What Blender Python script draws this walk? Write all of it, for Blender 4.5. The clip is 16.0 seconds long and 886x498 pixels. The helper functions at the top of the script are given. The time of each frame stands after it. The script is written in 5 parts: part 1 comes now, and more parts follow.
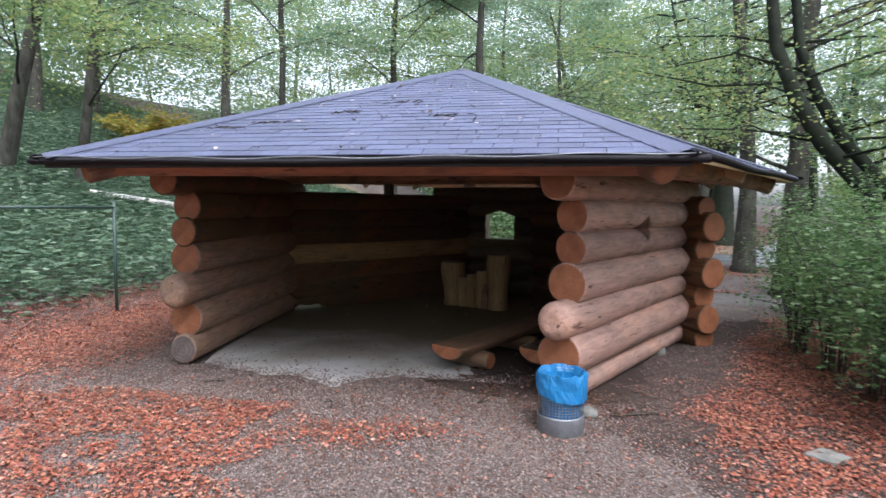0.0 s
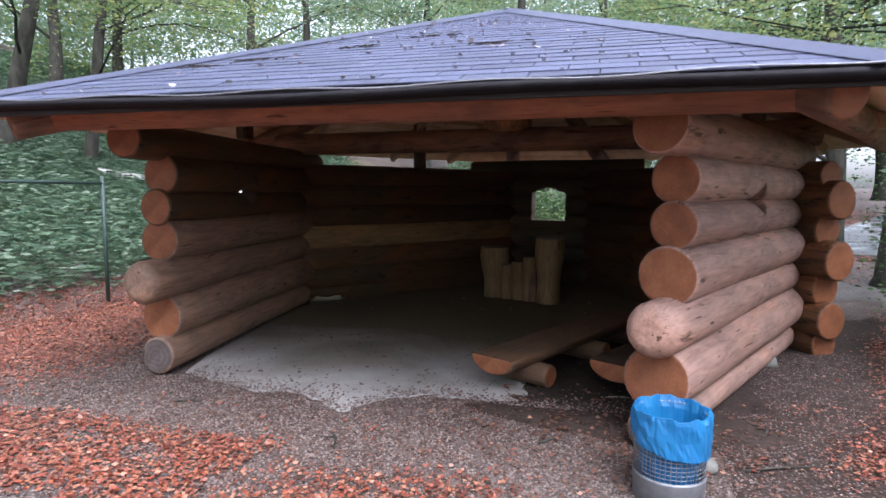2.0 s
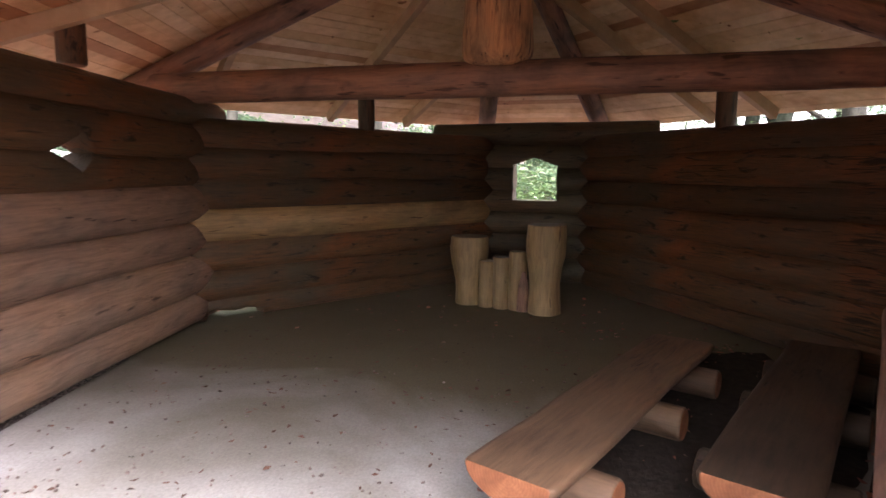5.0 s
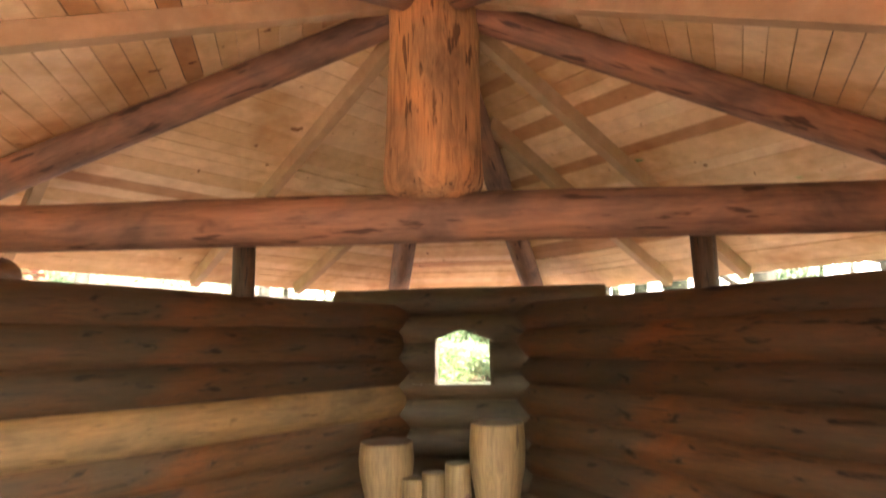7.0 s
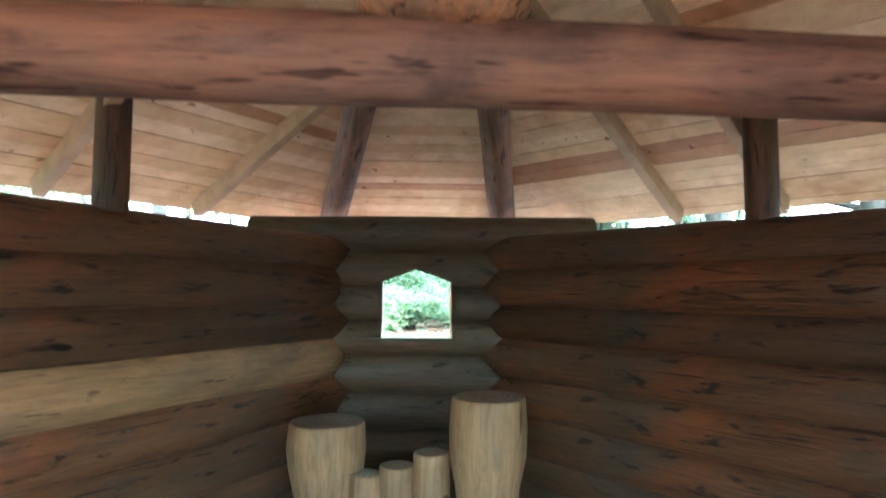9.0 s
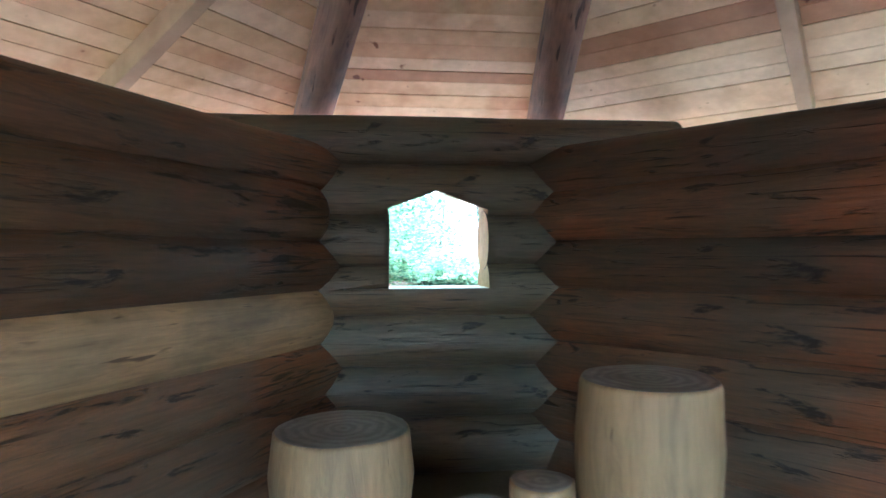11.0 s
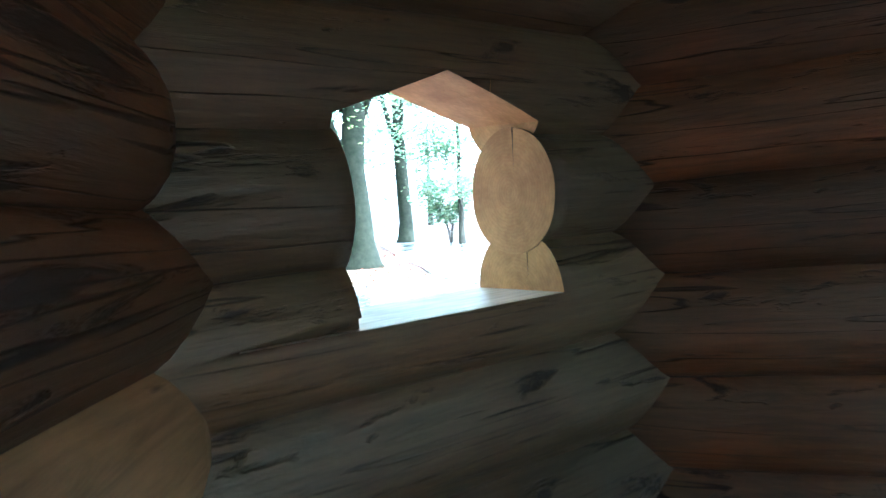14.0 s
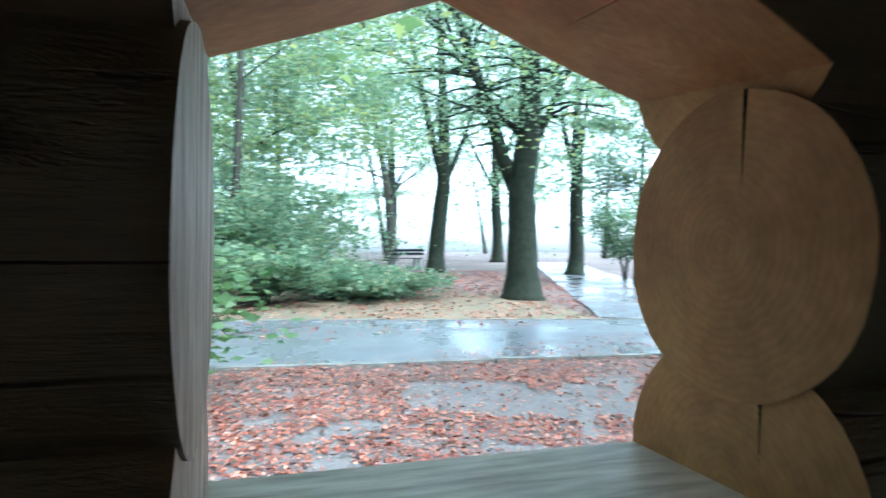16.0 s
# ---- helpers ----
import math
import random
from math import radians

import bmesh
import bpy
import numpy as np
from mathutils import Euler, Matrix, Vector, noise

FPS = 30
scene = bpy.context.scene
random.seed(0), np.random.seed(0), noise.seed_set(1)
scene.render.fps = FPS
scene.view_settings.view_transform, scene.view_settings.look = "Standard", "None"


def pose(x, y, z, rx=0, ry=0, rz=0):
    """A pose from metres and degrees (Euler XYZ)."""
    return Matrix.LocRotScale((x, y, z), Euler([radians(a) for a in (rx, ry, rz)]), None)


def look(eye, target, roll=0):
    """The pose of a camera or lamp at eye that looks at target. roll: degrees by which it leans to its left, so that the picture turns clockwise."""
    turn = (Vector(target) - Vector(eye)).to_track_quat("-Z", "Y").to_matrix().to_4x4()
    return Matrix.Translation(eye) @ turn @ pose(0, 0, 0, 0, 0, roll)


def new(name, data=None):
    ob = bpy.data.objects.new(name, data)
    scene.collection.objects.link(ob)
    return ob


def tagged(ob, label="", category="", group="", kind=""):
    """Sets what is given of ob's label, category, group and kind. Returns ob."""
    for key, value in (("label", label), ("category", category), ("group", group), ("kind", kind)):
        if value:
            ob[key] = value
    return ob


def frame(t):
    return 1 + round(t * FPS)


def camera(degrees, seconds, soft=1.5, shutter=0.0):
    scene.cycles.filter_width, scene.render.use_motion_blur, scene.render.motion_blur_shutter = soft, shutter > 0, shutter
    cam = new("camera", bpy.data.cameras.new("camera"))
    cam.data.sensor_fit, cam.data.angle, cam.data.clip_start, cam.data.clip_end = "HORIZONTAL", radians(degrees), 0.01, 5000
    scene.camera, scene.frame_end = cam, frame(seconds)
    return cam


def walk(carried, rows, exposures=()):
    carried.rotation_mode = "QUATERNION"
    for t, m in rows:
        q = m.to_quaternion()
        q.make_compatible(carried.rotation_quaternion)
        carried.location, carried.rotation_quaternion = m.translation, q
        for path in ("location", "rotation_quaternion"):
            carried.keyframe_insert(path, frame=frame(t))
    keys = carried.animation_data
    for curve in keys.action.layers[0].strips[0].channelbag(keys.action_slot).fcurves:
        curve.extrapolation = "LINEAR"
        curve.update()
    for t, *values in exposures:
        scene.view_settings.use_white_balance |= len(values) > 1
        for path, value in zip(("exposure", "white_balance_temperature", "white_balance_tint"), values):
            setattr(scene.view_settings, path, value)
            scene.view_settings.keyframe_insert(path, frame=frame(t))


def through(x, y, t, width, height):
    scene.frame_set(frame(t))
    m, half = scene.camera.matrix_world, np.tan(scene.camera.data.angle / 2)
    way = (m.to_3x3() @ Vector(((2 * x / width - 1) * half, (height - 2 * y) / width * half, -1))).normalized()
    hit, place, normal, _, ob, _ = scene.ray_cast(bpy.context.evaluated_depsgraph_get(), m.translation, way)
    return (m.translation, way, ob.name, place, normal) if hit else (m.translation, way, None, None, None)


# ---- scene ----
cam = camera(73.9, 16.0, shutter=0.4)
PATH = [
    (0, (0.898, 0.982, 1.691), (0.651, 2.961, 1.544), 0.6),
    (0.5, (0.87, 1.365, 1.631), (0.523, 3.33, 1.5), 0.8),
    (1, (0.81, 1.659, 1.619), (0.416, 3.616, 1.5), 1.0),
    (1.5, (0.718, 2.012, 1.577), (0.351, 3.974, 1.438), 0.5),
    (2, (0.65, 2.407, 1.531), (0.286, 4.364, 1.336), 0.3),
    (2.5, (0.588, 2.733, 1.486), (0.233, 4.688, 1.259), 0.7),
    (3, (0.512, 3.13, 1.493), (0.199, 5.091, 1.25), 0.8),
    (5.5, (0.139, 5.078, 1.352), (0.027, 7.059, 1.097), 0.2),
    (6, (0.099, 5.536, 1.314), (0.119, 7.521, 1.072), -0.3),
    (6.5, (0.014, 5.941, 1.329), (0.117, 7.938, 1.313), -0.6),
    (7, (-0.082, 6.255, 1.441), (0.072, 8.222, 1.768), -0.8),
    (7.5, (-0.144, 6.592, 1.461), (0.061, 8.477, 2.099), -0.6),
    (8, (-0.255, 6.912, 1.487), (0.077, 8.727, 2.257), -1.6),
    (8.5, (-0.341, 7.29, 1.471), (0.11, 9.183, 1.936), -1.5),
    (9, (-0.287, 7.651, 1.427), (0.16, 9.595, 1.574), 0.3),
    (9.5, (-0.331, 8.05, 1.406), (0.18, 9.983, 1.421), 1.6),
    (10, (-0.341, 8.402, 1.377), (0.2, 10.327, 1.372), 1.4),
    (12.5, (-0.518, 10.418, 1.072), (0.379, 12.204, 1.143), -4.0),
    (13, (-0.478, 10.8, 1.173), (0.589, 12.491, 1.131), -3.8),
    (13.5, (-0.456, 11.124, 1.191), (0.792, 12.686, 1.133), -3.6),
    (14, (-0.408, 11.384, 1.259), (0.985, 12.816, 1.18), -5.2),
    (14.5, (-0.221, 11.587, 1.274), (1.2, 12.994, 1.22), -5.7),
    (15, (-0.044, 11.744, 1.299), (1.33, 13.198, 1.301), -3.9),
    (15.5, (0.119, 11.886, 1.322), (1.37, 13.446, 1.352), -2.3),
    (16, (0.278, 11.974, 1.32), (1.21, 13.743, 1.353), 0.2),
]
walk(cam, [(t, look(e, g, roll)) for t, e, g, roll in PATH], exposures=[
    (0.0, 0.72, 5850, 14), (3.0, 1.0, 5700, 22), (5.5, 3.2, 7100, 29), (6.0, 3.7, 8100, 31), (6.5, 4.2, 8900, 28), (7.0, 4.4, 7700, 19), (8.0, 4.3, 5900, 5), (8.5, 4.3, 5300, 0), (9.0, 4.3, 4950, -2), (10.0, 4.4, 4600, 0), (12.5, 4.2, 4400, -3),
    (14.0, 3.8, 4750, -1), (14.5, 3.5, 4800, -1), (15.0, 2.95, 4850, -1), (15.5, 2.38, 4950, -1), (16.0, 1.9, 4950, -2)])

# ---- light ----
world = bpy.data.worlds.new("overcast_sky")
scene.world = world
world.use_nodes = True
wn = world.node_tree
bg = wn.nodes["Background"]
sky = wn.nodes.new("ShaderNodeTexSky")
sky.sky_type = "NISHITA"
sky.sun_disc = False
sky.sun_elevation = radians(62)
sky.sun_rotation = radians(150)
sky.air_density, sky.dust_density, sky.ozone_density = 1.0, 4.0, 1.0
cloud = wn.nodes.new("ShaderNodeHueSaturation")
cloud.inputs["Saturation"].default_value = 0.35
cloud.inputs["Value"].default_value = 2.3
wn.links.new(sky.outputs[0], cloud.inputs["Color"])
wn.links.new(cloud.outputs[0], bg.inputs[0])
bg.inputs[1].default_value = 0.15
sun = new("sun", bpy.data.lights.new("sun", "SUN"))
sun.data.energy = 1.6
sun.data.angle = radians(40)
sun.data.color = (1.0, 0.97, 0.92)
sun.matrix_world = look((0, 0, 30), (-6.0, 10.0, 15.0))


# ---- materials ----
def node_material(name):
    m = bpy.data.materials.new(name)
    m.use_nodes = True
    nt = m.node_tree
    return m, nt, nt.nodes["Principled BSDF"]


def add(nt, kind, **values):
    n = nt.nodes.new(kind)
    for key, v in values.items():
        n.inputs[key.replace("_", " ")].default_value = v
    return n


def ramp(nt, fac, *stops):
    n = nt.nodes.new("ShaderNodeValToRGB")
    el = n.color_ramp.elements
    while len(el) < len(stops):
        el.new(0.5)
    for e, (p, c) in zip(el, stops):
        e.position, e.color = p, (*c, 1)
    nt.links.new(fac, n.inputs[0])
    return n.outputs[0]


def mix(nt, fac, a, b, mode="MIX"):
    n = nt.nodes.new("ShaderNodeMix")
    n.data_type, n.blend_type = "RGBA", mode
    for sock, v in ((n.inputs[0], fac), (n.inputs[6], a), (n.inputs[7], b)):
        if isinstance(v, bpy.types.NodeSocket):
            nt.links.new(v, sock)
        elif isinstance(v, tuple):
            sock.default_value = (*v, 1)
        else:
            sock.default_value = v
    return n.outputs[2]


def noise_tex(nt, scale, detail=4.0, rough=0.55, stretch=None, space="Object", distort=0.0):
    tc = nt.nodes.new("ShaderNodeTexCoord")
    n = add(nt, "ShaderNodeTexNoise", Scale=scale, Detail=detail, Roughness=rough, Distortion=distort)
    src = tc.outputs[space]
    if stretch:
        mp = nt.nodes.new("ShaderNodeMapping")
        mp.inputs["Scale"].default_value = stretch
        nt.links.new(src, mp.inputs[0])
        src = mp.outputs[0]
    nt.links.new(src, n.inputs["Vector"])
    return n.outputs[0]


def bump(nt, bsdf, height, strength, distance):
    b = add(nt, "ShaderNodeBump", Strength=strength, Distance=distance)
    nt.links.new(height, b.inputs["Height"])
    nt.links.new(b.outputs[0], bsdf.inputs["Normal"])


def per_object(nt):
    return nt.nodes.new("ShaderNodeObjectInfo").outputs["Random"]


def per_island(nt):
    return nt.nodes.new("ShaderNodeNewGeometry").outputs["Random Per Island"]


def log_wood(name, tint, dark, hues=((0.0, (0.74, 0.72, 0.72)), (1.0, (1.0, 1.0, 1.0))), rough=0.0):
    """Peeled round timber; the object's x runs along the log. rough: how gouged and blotched."""
    m, nt, b = node_material(name)
    streak = noise_tex(nt, 5.0, 7, 0.7, (0.5, 4.0, 4.0), distort=0.8)
    fine = noise_tex(nt, 60.0, 3, 0.6, (0.06, 1.0, 1.0))
    blot = noise_tex(nt, 2.1, 4, 0.6, (0.7, 1.2, 1.2), distort=0.6)
    gouge = noise_tex(nt, 5.5, 3, 0.55, (0.55, 2.6, 2.6))
    slit = noise_tex(nt, 11.0, 2, 0.5, (0.28, 2.6, 2.6))
    light = tuple(min(1, c * 1.3) for c in tint)
    col = ramp(nt, streak, (0.28, dark), (0.5, tint), (0.75, light))
    col = mix(nt, 1.0, col, ramp(nt, fine, (0.3, (0.78,) * 3), (0.7, (1.0,) * 3)), "MULTIPLY")
    patch = ramp(nt, blot, (0.36, (0.44, 0.46, 0.47)), (0.5, (0.9, 0.88, 0.84)), (0.64, (1.28, 1.1, 0.9)))
    col = mix(nt, 0.55 + 0.45 * rough, col, patch, "MULTIPLY")
    holes = ramp(nt, gouge, (0.285 + 0.045 * rough, (0.16, 0.12, 0.10)), (0.345 + 0.045 * rough, (1, 1, 1)))
    slits = ramp(nt, slit, (0.27 + 0.04 * rough, (0.2, 0.15, 0.13)), (0.31 + 0.04 * rough, (1, 1, 1)))
    dents = mix(nt, 1.0, holes, slits, "MULTIPLY")
    col = mix(nt, 0.85, col, dents, "MULTIPLY")
    col = mix(nt, 1.0, col, ramp(nt, per_object(nt), *hues), "MULTIPLY")
    nt.links.new(col, b.inputs["Base Color"])
    b.inputs["Roughness"].default_value = 0.7
    bump(nt, b, mix(nt, 0.45, streak, dents), 0.55, 0.016)
    return m


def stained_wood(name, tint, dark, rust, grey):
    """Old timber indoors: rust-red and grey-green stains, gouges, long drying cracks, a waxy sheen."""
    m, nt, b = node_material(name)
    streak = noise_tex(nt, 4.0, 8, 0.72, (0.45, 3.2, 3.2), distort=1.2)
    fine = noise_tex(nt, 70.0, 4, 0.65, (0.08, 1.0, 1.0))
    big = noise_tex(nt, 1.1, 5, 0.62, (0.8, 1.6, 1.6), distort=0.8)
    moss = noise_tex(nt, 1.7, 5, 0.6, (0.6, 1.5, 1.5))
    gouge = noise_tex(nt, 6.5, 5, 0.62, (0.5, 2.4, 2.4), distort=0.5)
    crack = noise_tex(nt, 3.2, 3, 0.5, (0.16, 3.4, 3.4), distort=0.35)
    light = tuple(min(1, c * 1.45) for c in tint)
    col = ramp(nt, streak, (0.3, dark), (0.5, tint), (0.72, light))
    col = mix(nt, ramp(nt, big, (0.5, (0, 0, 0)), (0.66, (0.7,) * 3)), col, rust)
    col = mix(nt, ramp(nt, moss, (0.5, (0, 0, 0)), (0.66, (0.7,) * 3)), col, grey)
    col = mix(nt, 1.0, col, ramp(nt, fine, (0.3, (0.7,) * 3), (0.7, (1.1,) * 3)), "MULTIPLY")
    holes = ramp(nt, gouge, (0.35, (0.10, 0.08, 0.07)), (0.42, (1, 1, 1)))
    near = nt.nodes.new("ShaderNodeMath")
    near.operation = "SUBTRACT"
    near.inputs[1].default_value = 0.5
    nt.links.new(crack, near.inputs[0])
    width = nt.nodes.new("ShaderNodeMath")
    width.operation = "ABSOLUTE"
    nt.links.new(near.outputs[0], width.inputs[0])
    lines = ramp(nt, width.outputs[0], (0.003, (0.12, 0.09, 0.08)), (0.012, (1, 1, 1)))
    where = ramp(nt, noise_tex(nt, 1.3, 2, 0.5, (0.6, 1.0, 1.0)), (0.5, (0, 0, 0)), (0.56, (1, 1, 1)))
    lines = mix(nt, where, (1.0, 1.0, 1.0), lines)
    dents = mix(nt, 1.0, holes, lines, "MULTIPLY")
    col = mix(nt, 0.9, col, dents, "MULTIPLY")
    col = mix(nt, 1.0, col, ramp(nt, per_object(nt), (0.0, (0.66, 0.68, 0.66)), (0.5, (0.92, 0.92, 0.9)), (1.0, (1.18, 1.06, 0.92))), "MULTIPLY")
    nt.links.new(col, b.inputs["Base Color"])
    nt.links.new(ramp(nt, streak, (0.3, (0.42,) * 3), (0.7, (0.66,) * 3)), b.inputs["Roughness"])
    bump(nt, b, mix(nt, 0.5, mix(nt, 0.3, streak, fine), dents), 0.8, 0.022)
    return m


def plain(name, c1, c2, scale, rough=0.85, bumpiness=0.3, dist=0.01, metal=0.0, stretch=None, objvar=0.0):
    m, nt, b = node_material(name)
    n1 = noise_tex(nt, scale, 5, 0.6, stretch)
    n2 = noise_tex(nt, scale * 0.13, 3, 0.5)
    col = ramp(nt, n1, (0.3, c1), (0.7, c2))
    col = mix(nt, 1.0, col, ramp(nt, n2, (0.3, (0.75,) * 3), (0.7, (1.0,) * 3)), "MULTIPLY")
    if objvar:
        col = mix(nt, 1.0, col, ramp(nt, per_object(nt), (0, (1 - objvar,) * 3), (1, (1, 1, 1))), "MULTIPLY")
    nt.links.new(col, b.inputs["Base Color"])
    b.inputs["Roughness"].default_value = rough
    b.inputs["Metallic"].default_value = metal
    if rough > 0.72 and not metal:
        b.inputs["Specular IOR Level"].default_value = 0.22
    if bumpiness:
        bump(nt, b, n1, bumpiness, dist)
    return m


def boards(name):
    m, nt, b = node_material(name)
    grain = noise_tex(nt, 9, 5, 0.6)
    col = ramp(nt, per_island(nt), (0.0, (0.42, 0.21, 0.09)), (0.05, (0.50, 0.28, 0.13)), (0.10, (0.70, 0.48, 0.25)), (0.6, (0.80, 0.595, 0.345)), (1.0, (0.85, 0.67, 0.43)))
    col = mix(nt, 1.0, col, ramp(nt, grain, (0.3, (0.78, 0.74, 0.7)), (0.7, (1.0, 1.0, 1.0))), "MULTIPLY")
    knots = noise_tex(nt, 11, 2, 0.5)
    col = mix(nt, 1.0, col, ramp(nt, knots, (0.24, (0.35, 0.22, 0.14)), (0.29, (1, 1, 1))), "MULTIPLY")
    stain = noise_tex(nt, 1.6, 4, 0.6)
    col = mix(nt, 1.0, col, ramp(nt, stain, (0.32, (0.72, 0.6, 0.48)), (0.5, (1, 1, 1))), "MULTIPLY")
    nt.links.new(col, b.inputs["Base Color"])
    b.inputs["Roughness"].default_value = 0.65
    bump(nt, b, grain, 0.15, 0.003)
    return m


def leafy(name, *cols, rough=0.5, through=0.35):
    m, nt, b = node_material(name)
    stops = tuple((i / max(1, len(cols) - 1), c) for i, c in enumerate(cols))
    col = ramp(nt, per_island(nt), *stops)
    nt.links.new(col, b.inputs["Base Color"])
    b.inputs["Roughness"].default_value = rough
    if through:
        tr = nt.nodes.new("ShaderNodeBsdfTranslucent")
        nt.links.new(col, tr.inputs[0])
        mx = nt.nodes.new("ShaderNodeMixShader")
        mx.inputs[0].default_value = through
        nt.links.new(b.outputs[0], mx.inputs[1])
        nt.links.new(tr.outputs[0], mx.inputs[2])
        nt.links.new(mx.outputs[0], nt.nodes["Material Output"].inputs[0])
    return m


WOOD = log_wood("peeled_log", (0.46, 0.29, 0.235), (0.28, 0.16, 0.12))
# the peeled wood again, browner and darker for the shade inside
WOOD_LEFT = log_wood("shaded_peeled_log", (0.34, 0.22, 0.155), (0.19, 0.115, 0.08))
WOOD_BEAM = log_wood("red_brown_beam", (0.31, 0.175, 0.115), (0.15, 0.082, 0.055), rough=0.8)
# indoor log woods: real stains, plus the hut's shade as a darker base
WOOD_IN = stained_wood("shaded_stained_log", (0.125, 0.064, 0.028), (0.036, 0.021, 0.011), (0.22, 0.08, 0.026), (0.072, 0.064, 0.042))
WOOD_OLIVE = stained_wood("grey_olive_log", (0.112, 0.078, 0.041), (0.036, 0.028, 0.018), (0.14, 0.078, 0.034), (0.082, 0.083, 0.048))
WOOD_TAN = log_wood("tan_barked_log", (0.41, 0.27, 0.125), (0.24, 0.15, 0.07))
WOOD_PALE = log_wood("pale_log", (0.31, 0.215, 0.10), (0.19, 0.125, 0.055), rough=-0.4)
WOOD_ORANGE = log_wood("orange_post", (0.53, 0.30, 0.145), (0.27, 0.13, 0.06), rough=1.15)


def end_grain(name, c1, c2, ring):
    """Sawn log end: growth rings round the log's own axis, stains and saw marks."""
    m, nt, b = node_material(name)
    tc = nt.nodes.new("ShaderNodeTexCoord")
    wv = nt.nodes.new("ShaderNodeTexWave")
    wv.wave_type, wv.rings_direction = "RINGS", "X"
    for key, v in (("Scale", ring), ("Distortion", 4.5), ("Detail", 2.0), ("Detail Scale", 1.5)):
        wv.inputs[key].default_value = v
    nt.links.new(tc.outputs["Object"], wv.inputs["Vector"])
    blot = noise_tex(nt, 7, 4, 0.6)
    col = mix(nt, ramp(nt, wv.outputs["Fac"], (0.2, (0, 0, 0)), (0.8, (1, 1, 1))), c1, c2)
    col = mix(nt, 1.0, col, ramp(nt, blot, (0.35, (0.68, 0.6, 0.55)), (0.65, (1, 1, 1))), "MULTIPLY")
    col = mix(nt, 1.0, col, ramp(nt, noise_tex(nt, 60, 3, 0.6), (0.3, (0.8,) * 3), (0.7, (1,) * 3)), "MULTIPLY")
    col = mix(nt, 1.0, col, ramp(nt, per_object(nt), (0, (0.8, 0.77, 0.76)), (1, (1, 1, 1))), "MULTIPLY")
    nt.links.new(col, b.inputs["Base Color"])
    b.inputs["Roughness"].default_value = 0.7
    bump(nt, b, mix(nt, 0.6, wv.outputs["Fac"], blot), 0.12, 0.004)
    return m


WOOD_RED = log_wood("reddish_log", (0.40, 0.175, 0.095), (0.20, 0.085, 0.048))
WOOD_BENCH = log_wood("worn_bench_log", (0.17, 0.10, 0.055), (0.085, 0.05, 0.03), rough=-0.5)
# bench wood darkened to hold the shade beside the entrance wall
WOOD_SHADED = log_wood("shaded_bench_log", (0.075, 0.047, 0.028), (0.032, 0.02, 0.013))
END = end_grain("log_end_grain", (0.33, 0.125, 0.052), (0.36, 0.14, 0.06), 24)
END_GREY = end_grain("weathered_log_end", (0.12, 0.098, 0.09), (0.155, 0.125, 0.115), 8)
END_PALE = end_grain("fresh_cut_end", (0.60, 0.345, 0.135), (0.64, 0.375, 0.15), 30)
# stump tops: weathered grey that also paints in the sky's reflection
END_TOP = end_grain("sky_grey_stump_top", (0.20, 0.175, 0.145), (0.27, 0.24, 0.20), 9)
# weathered sill wood, its colour raised to stand for reflected skylight
SILL = plain("skylit_sill", (0.40, 0.34, 0.28), (0.88, 0.82, 0.73), 26, 0.42, 0.6, 0.006, stretch=(0.3, 2.2, 2.2))
REVEAL = plain("split_weathered_wood", (0.30, 0.20, 0.14), (0.66, 0.54, 0.43), 20, 0.55, 0.9, 0.012, stretch=(1.6, 1.6, 0.3))
BOARD = boards("roof_board")
RAFTER = plain("sawn_rafter", (0.42, 0.28, 0.15), (0.54, 0.38, 0.22), 9, 0.7, 0.15, 0.003)
EAVES_BAND = plain("dark_eaves_band", (0.012, 0.008, 0.008), (0.028, 0.018, 0.016), 16, 0.7, 0.3, 0.004)
SHINGLE = plain("slate_grey_shingle", (0.075, 0.083, 0.15), (0.135, 0.15, 0.24), 90, 0.40, 0.5, 0.004, objvar=0.38)
FELT = plain("roof_felt", (0.02, 0.02, 0.026), (0.035, 0.035, 0.045), 60, 0.7, 0.3, 0.003)
ZINC = plain("painted_gutter", (0.008, 0.007, 0.009), (0.016, 0.014, 0.016), 12, 0.75, 0.1, 0.003)


